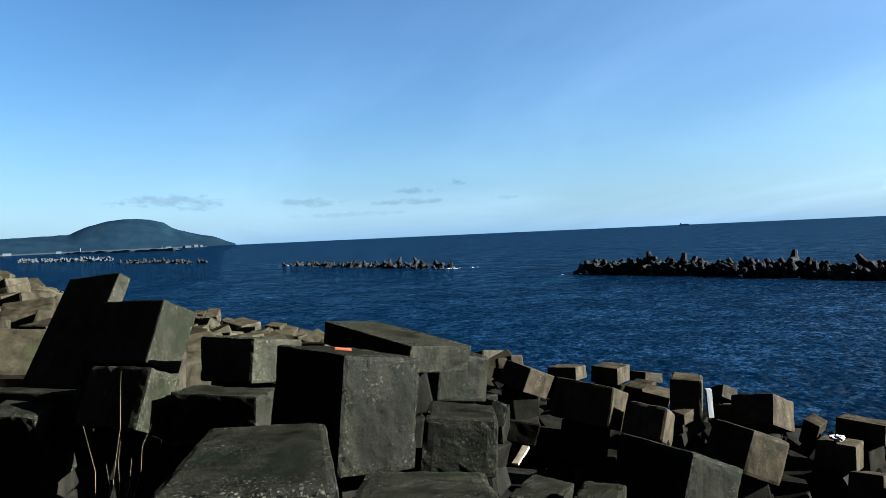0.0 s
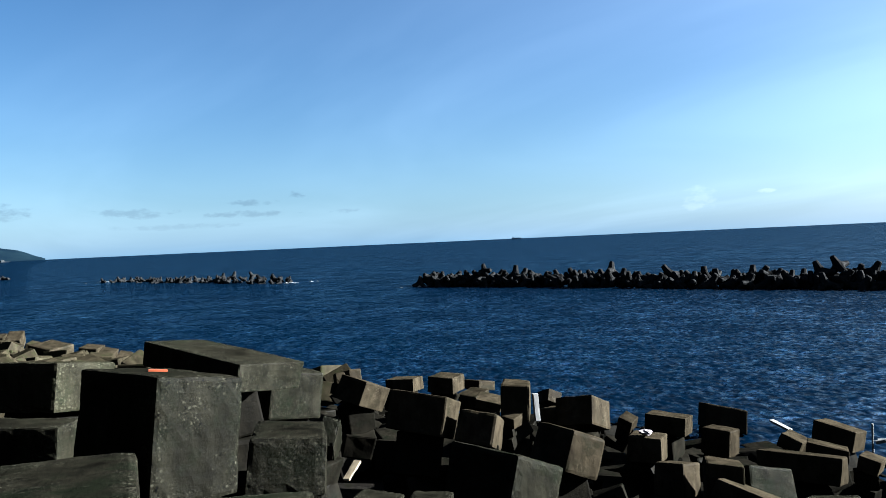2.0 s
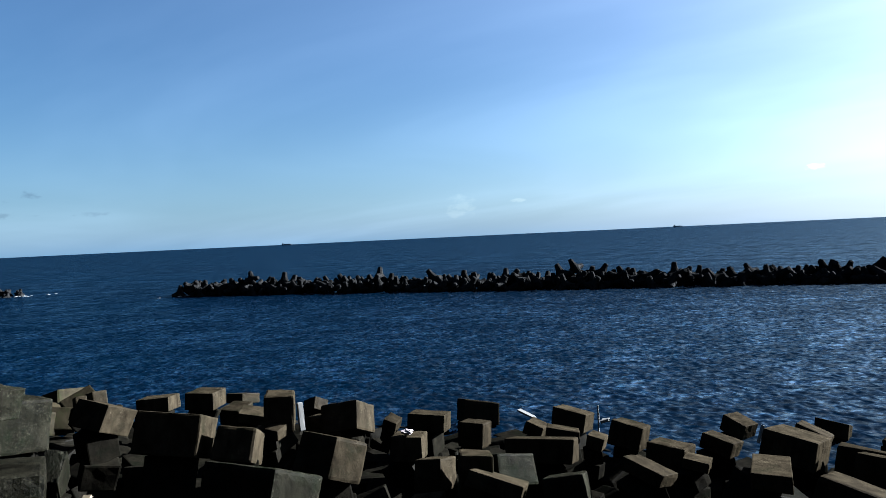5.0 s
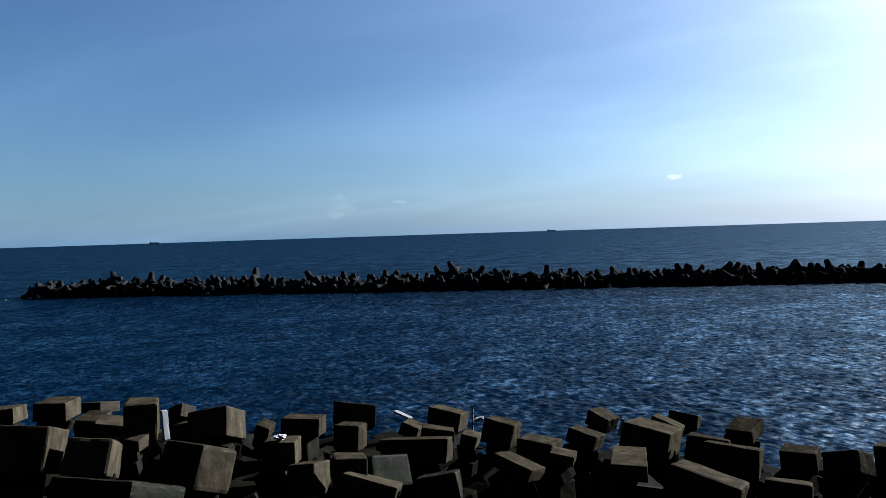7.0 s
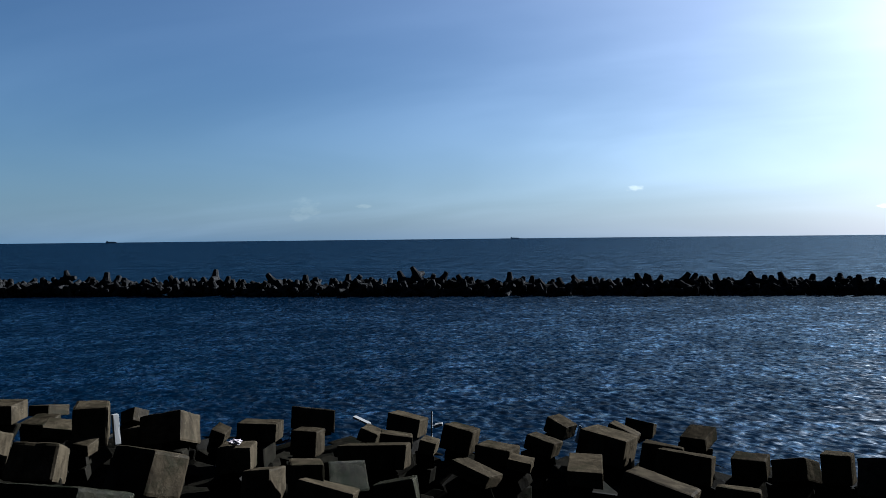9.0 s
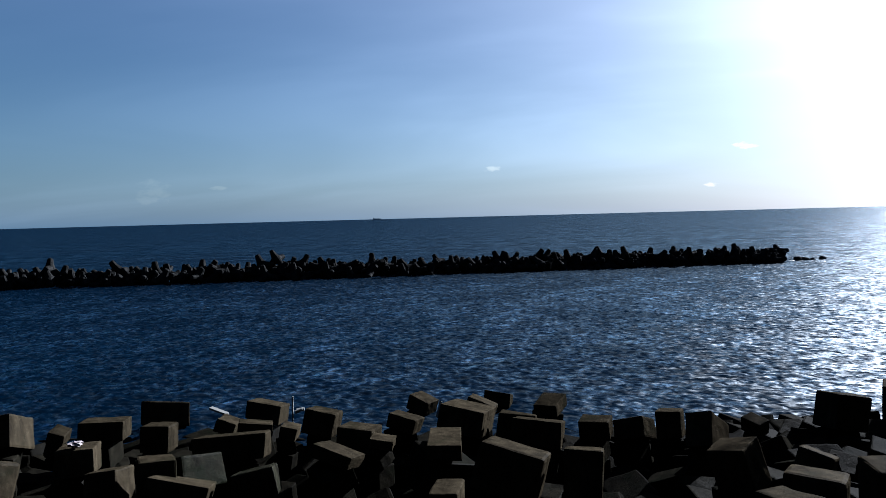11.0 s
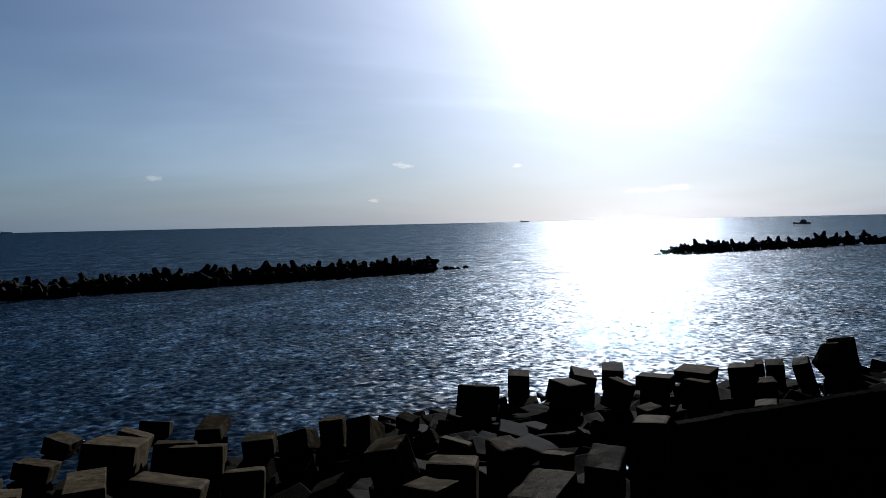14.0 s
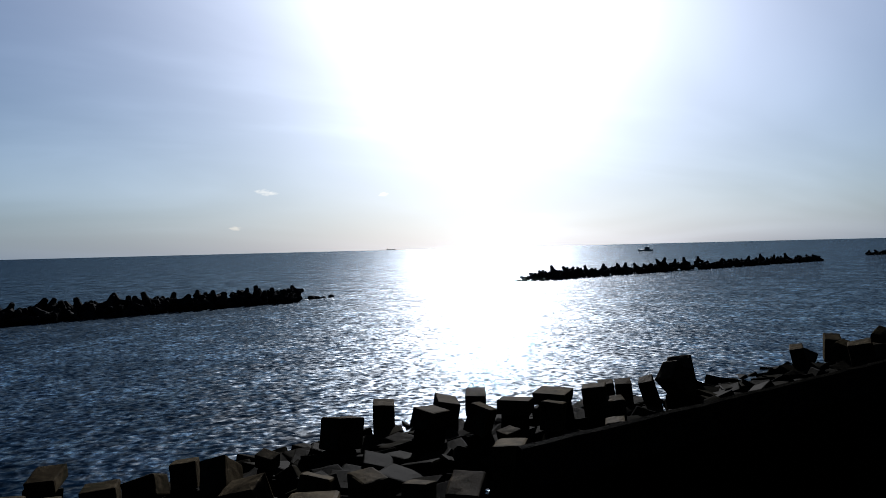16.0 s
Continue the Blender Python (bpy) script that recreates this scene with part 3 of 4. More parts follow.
block(12.123, 13.456, 1.720, 0.87, 1.01, 0.30, -9.8, 8.7, -42.8)
block(15.126, 16.380, 0.982, 1.12, 1.09, 0.57, -10.5, 9.6, -60.8)
block(12.507, 12.599, 1.640, 0.43, 0.62, 0.34, -3.1, 12.4, -58.0)
block(14.394, 13.296, 1.291, 0.91, 0.91, 0.69, -9.2, 11.0, -63.2)
block(12.334, 10.155, 1.785, 0.87, 0.74, 0.85, -3.6, 3.5, -72.7)
block(10.659, 9.289, 2.175, 0.87, 0.84, 0.27, -13.8, 15.8, -74.1, "tilted concrete slab with dark spots on its tan top")
block(11.986, 9.171, 2.082, 0.52, 0.72, 0.21, -6.9, 8.6, -58.8)
block(20.112, 13.878, 0.317, 0.87, 0.73, 0.56, -1.5, 16.6, -90.8)
block(14.720, 10.621, 1.579, 0.79, 0.82, 0.39, -10.5, 12.9, -73.2)
block(15.557, 9.172, 1.690, 1.16, 2.24, 0.66, -11.8, 9.7, -70.5, "big tilted concrete block with a sunlit top")
block(17.994, 10.282, 1.037, 0.88, 0.96, 0.85, -9.5, 21.1, -71.2)
block(22.315, 12.016, 0.203, 1.00, 1.00, 0.50, -16.5, 6.6, -69.8)
block(11.975, 7.522, 2.331, 0.68, 2.01, 0.29, -7.8, 0.8, -57.4, "tilted concrete slab with a broad tan top")
block(15.495, 7.690, 1.604, 0.95, 0.93, 0.85, -12.8, 4.9, -69.5)
block(14.621, 6.668, 1.941, 1.12, 1.08, 0.60, -14.8, 3.1, -70.8)
block(10.990, 5.444, 2.482, 1.19, 1.03, 0.85, -12.4, 12.7, -74.4, "long tilted concrete slab with a pale top")
block(8.411, 5.126, 2.706, 0.42, 0.80, 0.85, -7.7, -0.2, -65.0, "low concrete block with a dull tan top")
block(19.307, 8.528, 1.186, 0.77, 0.91, 0.39, 12.1, -3.4, -88.4)
block(11.679, 4.366, 2.396, 0.68, 0.80, 0.85, -14.5, 1.4, -70.3)
block(15.951, 5.777, 1.818, 0.72, 0.85, 0.47, -4.3, -3.3, -75.9)
block(16.074, 4.874, 1.879, 0.74, 0.79, 0.48, -19.9, -16.1, -89.5)
block(17.910, 4.547, 1.584, 0.63, 1.01, 0.69, -10.1, -5.3, -79.6)
block(16.296, 3.287, 1.919, 0.60, 1.00, 0.77, -31.9, -13.1, -95.7)
block(13.424, 2.119, 2.367, 0.71, 0.66, 0.85, 8.8, -13.9, -104.2, "flat concrete slab with a grey sunlit top")
block(18.159, 2.595, 1.760, 0.51, 0.40, 0.36, 10.1, 9.6, -116.2)
block(13.125, 0.902, 2.517, 0.56, 0.74, 0.85, -15.9, 11.3, -95.7)
block(11.148, 0.681, 2.849, 0.81, 1.01, 0.85, -10.8, 0.6, -90.1, "flat concrete slab with a grey sunlit top")
block(9.967, 0.886, 2.918, 0.64, 0.56, 0.85, -4.0, -3.3, -119.7, "flat concrete slab with a grey sunlit top")
block(12.668, -0.134, 2.657, 0.72, 0.53, 0.85, 3.8, 1.5, -153.2)
block(11.480, -0.944, 2.859, 0.42, 0.63, 0.85, -13.6, 0.2, -110.7)
block(9.264, -0.715, 3.233, 0.62, 1.09, 0.85, 1.1, -4.6, -110.5, "big flat concrete slab deep in shade")
block(10.871, -1.649, 3.065, 0.52, 0.72, 0.85, 10.8, 3.0, -106.9)
block(15.957, -3.294, 2.440, 0.53, 0.40, 0.85, 10.6, -2.8, -159.6)
block(13.822, -2.903, 2.751, 0.64, 1.13, 0.89, -6.5, -2.4, -106.8, "tall upright concrete block near the crest")
block(22.582, 1.028, 1.192, 1.04, 1.02, 1.03, -7.5, 10.4, -50.4, "upright concrete block standing dark against the glitter")
block(26.256, -0.302, 0.602, 0.80, 1.09, 1.44, 1.3, -0.3, -90.3, "upright rounded concrete block standing dark against the glitter")
block(22.110, -1.810, 1.653, 0.79, 1.02, 0.63, -6.3, 8.8, -130.8)
block(25.369, -2.572, 1.199, 0.82, 1.23, 0.69, 2.5, 10.7, -88.3)
block(28.220, -4.027, 0.737, 0.86, 1.14, 0.86, 7.8, 0.8, -96.1)
block(20.913, -3.251, 1.858, 0.67, 0.83, 0.85, -10.8, 15.7, -118.5)
block(22.508, -4.612, 1.847, 1.09, 0.97, 0.47, -4.2, -0.2, -111.3)
block(24.093, -6.250, 1.735, 1.15, 1.52, 0.42, -2.3, 0.7, -116.1)
block(19.957, -5.238, 2.095, 0.63, 0.80, 0.85, -8.6, 3.6, -115.4)
block(-4.703, 7.412, 5.185, 1.59, 0.24, 0.65, 0.2, 1.5, -9.8, "dark concrete block half hidden behind a mossy one")
block(24.7, -7.986, 1.154, 0.855, 0.956, 1.55, -2.3, -7, -109.4)
block(28.17, -9.539, 0.588, 0.653, 0.948, 1.55, 3.6, -7.1, -106.4)
block(27.76, -10.1, 0.6671, 0.654, 0.94, 1.55, 2.9, -3.9, -105.1)
block(27.45, -11.09, 0.8235, 0.573, 0.876, 1.55, 11.5, -15.4, -113.8)
block(23.62, -8.354, 0.9282, 0.596, 0.757, 1.55, 1.4, -3.1, -97.4)
block(18.69, -6.755, 1.488, 0.553, 0.772, 1.55, 0.7, -8.7, -108.6)
block(37.57, -25.78, 0.7007, 0.872, 1.105, 1.55, 13.1, 0.7, -118.6)
block(29.36, -21.65, 1.634, 0.986, 1.297, 1.55, 1.7, -12, -125.5)
block(35.21, -22.32, 0.5706, 0.659, 1.302, 1.55, 5.9, -11.7, -122.4)
block(-21.02, 59.97, 0.5814, 1.115, 1.324, 1.105, 28.8, 2.3, 3.2)
block(-14.05, 45.59, 0.9726, 2.013, 1.632, 1.711, 5.1, 7.8, -36.6)
block(-12.58, 48.45, 0.537, 1.147, 1.196, 1.273, 5.4, 8.3, -9.9)
block(-11.23, 46.67, 0.436, 0.93, 1.186, 1.27, 12.7, 14.3, -2.3)
block(-9.118, 41.23, 0.831, 0.735, 1.202, 1.186, 22.8, 13.7, -1.4)
block(-24.92, 67.24, -0.227, 1.109, 1.149, 1.355, 14.3, 5.5, 1.5)
block(-22.69, 35.14, 4.445, 0.997, 1.03, 1.505, 16.4, 9.1, 9.1)
block(-19.66, 32.31, 4.671, 0.953, 0.982, 0.8347, 18.6, 8.1, 7.1)
block(-19.51, 30.55, 4.482, 0.963, 0.794, 0.8185, 22.8, 12.1, 18.1)
block(-16.59, 27.83, 4.471, 0.794, 0.883, 0.7505, 12.7, 4.4, 6.6)
block(-15.66, 24.12, 4.461, 0.927, 0.74, 0.788, 20.9, 13, 16.6)
block(-13.92, 22.9, 4.321, 0.655, 0.765, 0.6502, 21.1, 20.2, 11.9)
block(32.34, -14.58, 0.616, 1.111, 1.095, 1.55, 26, -9.2, -117.8, "big rounded concrete block, a dark hump on the bank")
block(29, -12.87, 1.051, 0.873, 1.072, 1.55, 42.5, -12.8, -150.7)
block(-10.58, 15.49, 4.625, 1.195, 1.026, 1.016, 30.5, 27.3, 55.9)
block(-9.412, 13.78, 4.318, 0.538, 1.092, 1.183, 14.3, 19.5, 35.1)
block(-4.583, 7.267, 4.962, 0.635, 0.53, 0.882, 11.6, 3.1, -7)


# ---- offshore breakwaters of tetrapods ----
def tetrapod_mesh(size):
    """Four tapered legs with blunt ends that flare into one body, as one mesh."""
    bm = bmesh.new()
    dirs = [Vector((0, 0, 1))] + [Vector((math.cos(a) * 0.9428, math.sin(a) * 0.9428, -1 / 3)) for a in (0.0, 2.0944, 4.18879)]
    profile = ((0.02, 0.28), (0.16, 0.225), (0.34, 0.168), (0.52, 0.142), (0.58, 0.130), (0.61, 0.095))
    seg = 10
    for dr in dirs:
        turn = dr.to_track_quat("Z", "Y").to_matrix()
        last = None
        for h, r in profile:
            ring = [bm.verts.new(turn @ Vector((r * math.cos(math.tau * k / seg), r * math.sin(math.tau * k / seg), h)) * size) for k in range(seg)]
            if last:
                for k in range(seg):
                    bm.faces.new((last[k], last[(k + 1) % seg], ring[(k + 1) % seg], ring[k]))
            last = ring
        bm.faces.new(last)
    bmesh.ops.create_icosphere(bm, subdivisions=2, radius=size * 0.26)
    return bm


tetra_data = None


def tetrapod(x, y, z, size, rx, ry, rz):
    global tetra_data
    if tetra_data is None:
        tetra_data = bpy.data.meshes.new("tetrapod")
        b = tetrapod_mesh(1.0)
        b.to_mesh(tetra_data)
        b.free()
        tetra_data.materials.append(MAT_TETRA)
    ob = new("tetrapod", tetra_data)
    ob.matrix_world = pose(x, y, z, rx, ry, rz) @ Matrix.Diagonal((size, size, size, 1))
    return tagged(ob, "dark grey concrete tetrapod heaped on an offshore breakwater", "tetrapod", "breakwater tetrapods")


def tetra_stuff(poses, label, mat):
    """Far tetrapods that nobody could count, in one mesh."""
    b = tetrapod_mesh(1.0)
    base = bpy.data.meshes.new("tetrapod_heap")
    b.to_mesh(base)
    b.free()
    co = [v.co.copy() for v in base.vertices]
    fa = [tuple(p.vertices) for p in base.polygons]
    vs, fs = [], []
    for m in poses:
        o = len(vs)
        vs += [tuple(m @ c) for c in co]
        fs += [tuple(i + o for i in f) for f in fa]
    me = bpy.data.meshes.new("tetrapod_heap")
    me.from_pydata(vs, [], fs)
    me.materials.append(mat)
    return tagged(new("tetrapod_heap", me), label, "tetrapods", kind="stuff")


def heap(x0, y0, x1, y1, count, size, width, lift, seed, far=None):
    """A long heap of tetrapods standing in the sea."""
    rnd = random.Random(seed)
    poses = []
    for i in range(count):
        f = (i + rnd.random() * 0.8) / count
        dx, dy = x1 - x0, y1 - y0
        ln = math.hypot(dx, dy)
        off = rnd.uniform(-1, 1) * width
        x, y = x0 + dx * f - dy / ln * off, y0 + dy * f + dx / ln * off
        z, s = lift * (1 - abs(off) / width * 0.6) + rnd.uniform(-0.3, 0.5), size * rnd.uniform(0.85, 1.1)
        turn = [rnd.uniform(0, 360) for _ in range(3)]
        if far:
            poses.append(pose(x, y, z, *turn) @ Matrix.Diagonal((s, s, s, 1)))
        else:
            tetrapod(x, y, z, s, *turn)
    if far:
        tetra_stuff(poses, "far heap of grey concrete tetrapods in the sea", far)


heap(21.5, 108.5, 101, 12, 215, 2.1, 2.4, 0.95, 5)
heap(22.0, 107.5, 101, 12, 170, 2.3, 2.8, 0.30, 15, MAT_TETRA)
heap(0.5, 140, -45, 196, 95, 1.8, 3.4, -0.1, 6, MAT_TETRA)
heap(137, -30, 206, -136, 260, 2.0, 2.4, 0.75, 8, MAT_TETRA)
tetrapod(23.99, 105.62, 0.82, 2.20, 1.9, -7.6, 72)
tetrapod(27.32, 102.57, 1.08, 2.37, -26.6, -30.4, 100)
tetrapod(28.99, 98.74, 2.07, 2.21, -17.1, 30.4, 56)
tetrapod(32.50, 94.88, 1.49, 2.47, -1.9, 7.6, 18)
tetrapod(33.23, 93.71, 1.17, 2.38, 22.8, 1.9, 89)
tetrapod(38.62, 87.75, 1.15, 2.39, -26.6, 15.2, 71)
tetrapod(40.18, 85.47, 1.01, 2.22, -28.5, 22.8, 57)
tetrapod(41.78, 83.07, 1.89, 2.41, 22.8, 13.3, 111)
tetrapod(42.84, 82.11, 1.03, 2.27, 19, -3.8, 112)
tetrapod(47.22, 77.78, 1.38, 2.48, -24.7, -22.8, 26)
tetrapod(49.63, 74.09, 0.96, 2.53, -3.8, 7.6, 36)
tetrapod(50.71, 73.39, 0.77, 2.32, -7.6, -9.5, 70)
tetrapod(52.90, 69.57, 1.23, 2.35, 24.7, 11.4, 111)
tetrapod(53.81, 69.30, 1.09, 2.48, 30.4, 9.5, 20)
tetrapod(54.42, 67.44, 0.81, 2.48, 28.5, 24.7, 68)
tetrapod(57.65, 64.35, 1.57, 2.41, -17.1, 20.9, 69)
tetrapod(59.14, 63.45, 2.26, 2.21, -26.6, 20.9, 119)
tetrapod(60.19, 61.85, 1.28, 2.13, 19, -5.7, 18)
tetrapod(60.77, 60.56, 1.57, 2.21, 17.1, 22.8, 5)
tetrapod(62.39, 58.47, 1.12, 2.36, -28.5, 13.3, 40)
tetrapod(62.40, 57.93, 0.81, 2.49, 28.5, 0, 120)
tetrapod(64.85, 55.31, 0.61, 2.22, -26.6, 5.7, 4)
tetrapod(66.19, 54.02, 1.39, 2.18, -5.7, 7.6, 19)
tetrapod(66.93, 52.84, 0.95, 2.11, 22.8, -11.4, 115)
tetrapod(68.62, 51.47, 0.29, 2.49, -7.6, -1.9, 62)
tetrapod(71.81, 47.24, -0.02, 2.38, 5.7, 3.8, 74)
tetrapod(73.01, 46.04, -0.02, 1.88, 0, -3.8, 86)
tetrapod(74.26, 43.99, 0.36, 1.65, -11.4, 28.5, 63)
tetrapod(76.71, 42.07, 1.20, 2.34, -30.4, -5.7, 70)
tetrapod(76.70, 41.41, 1.19, 2.10, 7.6, 7.6, 7)
tetrapod(77.69, 39.97, 0.31, 2.37, -1.9, 11.4, 42)
tetrapod(79.60, 38.97, 0.40, 2.40, 15.2, -28.5, 7)
tetrapod(79.71, 38.05, 1.27, 2.39, 28.5, -15.2, 55)
tetrapod(81.29, 36.17, 0.71, 2.36, -11.4, -7.6, 38)
tetrapod(82.84, 34.38, 0.45, 2.26, 5.7, -11.4, 45)
tetrapod(84.27, 32.90, 0.10, 2.44, -28.5, 3.8, 88)
tetrapod(84.51, 31.40, 1.38, 2.23, -17.1, 19, 29)
tetrapod(85.50, 30.46, 0.90, 2.18, -3.8, 11.4, 12)
tetrapod(86.75, 28.79, 1.28, 2.23, -9.5, 20.9, 53)
tetrapod(88.13, 28.28, 0.17, 2.48, -20.9, -9.5, 78)
tetrapod(89.30, 26.65, 0.09, 2.49, -3.8, -17.1, 15)
tetrapod(90.98, 24.33, 0.29, 1.75, -19, 19, 101)
tetrapod(92.51, 22.13, 0.59, 2.17, -13.3, 19, 77)
tetrapod(94.05, 21.13, -0.05, 2.45, -9.5, -22.8, 35)
tetrapod(95.04, 19.61, 0.02, 2.45, -13.3, -9.5, 50)
tetrapod(94.87, 18.68, 0.35, 2.28, -5.7, 24.7, 19)
tetrapod(96.44, 16.91, 0.39, 1.57, 26.6, 22.8, 118)
tetrapod(97.22, 16.04, 0.44, 2.28, 26.6, 26.6, 27)
tetrapod(98.44, 14.71, -0.46, 1.82, 20.9, 9.5, 62)
tetrapod(100.61, 12.66, -0.66, 1.67, -9.5, -17.1, 8)
tetrapod(139.69, -34.93, 1.45, 2.36, -13.3, 19, 5)
tetrapod(141.92, -38.25, 1.15, 2.49, 11.4, 26.6, 108)
tetrapod(143.54, -39.58, 0.94, 2.49, 3.8, -30.4, 89)
tetrapod(145.83, -43.65, 1.18, 2.17, -11.4, 9.5, 63)
tetrapod(148.72, -48.36, 1.33, 2.28, 26.6, 7.6, 41)
tetrapod(151.34, -52.65, 1.32, 2.20, 22.8, -1.9, 94)
tetrapod(153.76, -55.21, 1.31, 2.25, -19, 1.9, 98)
tetrapod(159.68, -65.73, 1.86, 2.17, 17.1, 24.7, 97)
tetrapod(162.33, -67.96, 2.02, 2.46, -30.4, 7.6, 104)
tetrapod(164.47, -71.59, 1.63, 2.11, -13.3, -13.3, 63)
tetrapod(165.83, -74.80, 1.84, 2.28, -1.9, 17.1, 0)
tetrapod(170.03, -80.40, 2.12, 2.11, -22.8, -22.8, 8)
tetrapod(175.73, -89.04, 1.00, 2.53, 20.9, -24.7, 60)
tetrapod(177.95, -92.42, 0.85, 2.23, -11.4, -9.5, 78)
tetrapod(183.76, -101.13, 1.29, 2.35, -7.6, -19, 39)
tetrapod(186.58, -106.61, 1.88, 2.14, 3.8, 13.3, 46)
tetrapod(191.59, -113.28, 1.40, 2.12, -19, -7.6, 73)
tetrapod(194.82, -119.15, 1.54, 2.45, -7.6, 19, 75)
tetrapod(199.38, -125.61, 0.73, 2.28, -7.6, -0, 84)
tetrapod(-38.75, 187.40, 0.36, 1.52, 11.4, -1.9, 29)
tetrapod(-27.98, 174.54, 0.28, 1.56, 11.4, -26.6, 51)
tetrapod(-23.75, 168.14, 0.48, 2.02, 22.8, 26.6, 45)
tetrapod(-18.14, 162.17, -0.02, 1.67, 17.1, -15.2, 56)
tetrapod(-13.73, 156.03, 1.03, 1.90, 19, 9.5, 106)
tetrapod(-11.19, 152.94, 1.11, 2.18, 9.5, 13.3, 68)
tetrapod(-7.12, 149.18, 1.31, 1.90, 5.7, -30.4, 17)
tetrapod(-5.49, 146.69, 0.57, 2.17, -28.5, -24.7, 12)
tetrapod(-2.64, 143.82, 0.66, 2.21, -19, -28.5, 101)
tetrapod(0.39, 138.78, -0.04, 1.43, 20.9, 11.4, 100)

heap(-98, 268, -156, 328, 40, 3.0, 3.0, 0.0, 7, MAT_TETRA)
heap(253, -188, 330, -300, 60, 3.0, 3.0, 0.4, 9, MAT_TETRA)


# ---- lower blocks that show in the gaps, and the bank running away on both sides ----
fill_meshes = []


stuff_poses = []
low_poses = []


def fill_block(x, y, z, size, rnd, label, single=False, low=False):
    if len(fill_meshes) < 12:
        k = len(fill_meshes)
        me = bpy.data.meshes.new("concrete_block")
        b = block_mesh(rnd.uniform(0.9, 1.15), rnd.uniform(0.85, 1.1), rnd.uniform(0.8, 1.05), 200 + k, 0.02, 2)
        b.to_mesh(me)
        b.free()
        me.materials.append(MAT_BLOCK)
        fill_meshes.append(me)
    me = rnd.choice(fill_meshes)
    m = pose(x, y, z, rnd.gauss(-4, 13), rnd.gauss(0, 13), rnd.uniform(0, 360)) @ Matrix.Diagonal((size, size, size, 1))
    if not single:
        (low_poses if low else stuff_poses).append((me, m))
        return
    ob = new("concrete_block", me)
    ob.matrix_world = m
    tagged(ob, label, "concrete block", "armour blocks of the bank")


def join_stuff(poses, mat, label):
    vs, fs = [], []
    for me, m in poses:
        o = len(vs)
        vs += [tuple(m @ v.co) for v in me.vertices]
        fs += [tuple(i + o for i in p.vertices) for p in me.polygons]
    me = bpy.data.meshes.new("block_rubble")
    me.from_pydata(vs, [], fs)
    me.materials.append(mat)
    return tagged(new("block_rubble", me), label, "concrete blocks", kind="stuff")


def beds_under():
    """What each block of the top layer rests on: a block in gap-shade colour wedged below it."""
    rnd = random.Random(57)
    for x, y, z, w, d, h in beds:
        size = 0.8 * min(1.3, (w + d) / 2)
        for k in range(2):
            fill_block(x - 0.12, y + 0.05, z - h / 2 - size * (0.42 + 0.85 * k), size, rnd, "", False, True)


def near_top(x, y):
    """Height of the placed blocks round a spot."""
    best = sorted(((px - x) ** 2 + (py - y) ** 2, pz) for px, py, pz in placed)[:3]
    w = [1 / (d + 0.2) for d, _ in best]
    return best[0][0], sum(a * pz for a, (_, pz) in zip(w, best)) / sum(w)


def fill_near():
    rnd = random.Random(21)
    u = -22.0
    while u < 40.0:
        v = 3.4
        while v < 24.0:
            x, y = shore_to_world(u + rnd.uniform(-0.3, 0.3), v + rnd.uniform(-0.3, 0.3))
            d2, top = near_top(x, y)
            low = min(top, armour_height(u, v) + 0.25) if d2 < 16 else armour_height(u, v)
            far_off = math.hypot(x, y)
            turn = math.degrees(math.atan2(-x, y))
            dark_gap = (far_off < 11.5 and -33 < turn < 8) or (far_off < 15 and -15 < turn < 8) or (far_off < 19 and -12 < turn < 2)
            thin = u > 6 and v < 14 and rnd.random() < 0.6
            if d2 > 0.6 and not thin and far_off > 5.2 and not dark_gap and v < shore_edge(u) + (0.3 if u < 6 else 1.3):
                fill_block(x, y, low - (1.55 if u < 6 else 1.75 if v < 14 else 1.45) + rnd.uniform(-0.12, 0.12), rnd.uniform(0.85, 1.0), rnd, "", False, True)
            v += 1.05
        u += 1.1 if u < 6 else 0.85


def fill_far(u0, u1, step, v0, v1, rise, seed):
    rnd = random.Random(seed)
    u = u0
    while u < u1:
        v = v0
        while v < v1:
            x, y = shore_to_world(u + rnd.uniform(-0.5, 0.5), v + rnd.uniform(-0.5, 0.5))
            if near_top(x, y)[0] > 1.2 and v < shore_edge(u):
                fill_block(x, y, armour_height(u, v) - 0.55 + rise + rnd.uniform(-0.3, 0.35), rnd.uniform(0.95, 1.35), rnd, "weathered concrete armour block farther along the bank")
            v += step
        u += step


fill_near()
fill_far(-70.0, -22.0, 1.6, -3.0, 25.0, 0.15, 31)
fill_far(-24.0, -14.5, 1.15, -6.0, 3.4, 0.15, 35)
fill_far(-130.0, -70.0, 3.2, 4.0, 25.0, 0.2, 32)
fill_far(40.0, 78.0, 1.9, 2.0, 24.0, 0.0, 33)
fill_far(78.0, 130.0, 3.0, 6.0, 24.0, 0.1, 34)
beds_under()
join_stuff(stuff_poses, MAT_RUBBLE, "weathered concrete armour blocks heaped all along the bank")
join_stuff(low_poses, MAT_LOW, "concrete blocks wedged low between others, coloured near-black for gap shade")

# ---- low wall on the crest, its shade against the sun put into the colour ----
# near-black base colour stands in for the shade on the wall's land side
MAT_WALL = concrete("backlit_shade_concrete", (0.00155, 0.00145, 0.00119), (0.00078, 0.00078, 0.00067), (0.00062, 0.00067, 0.00052))


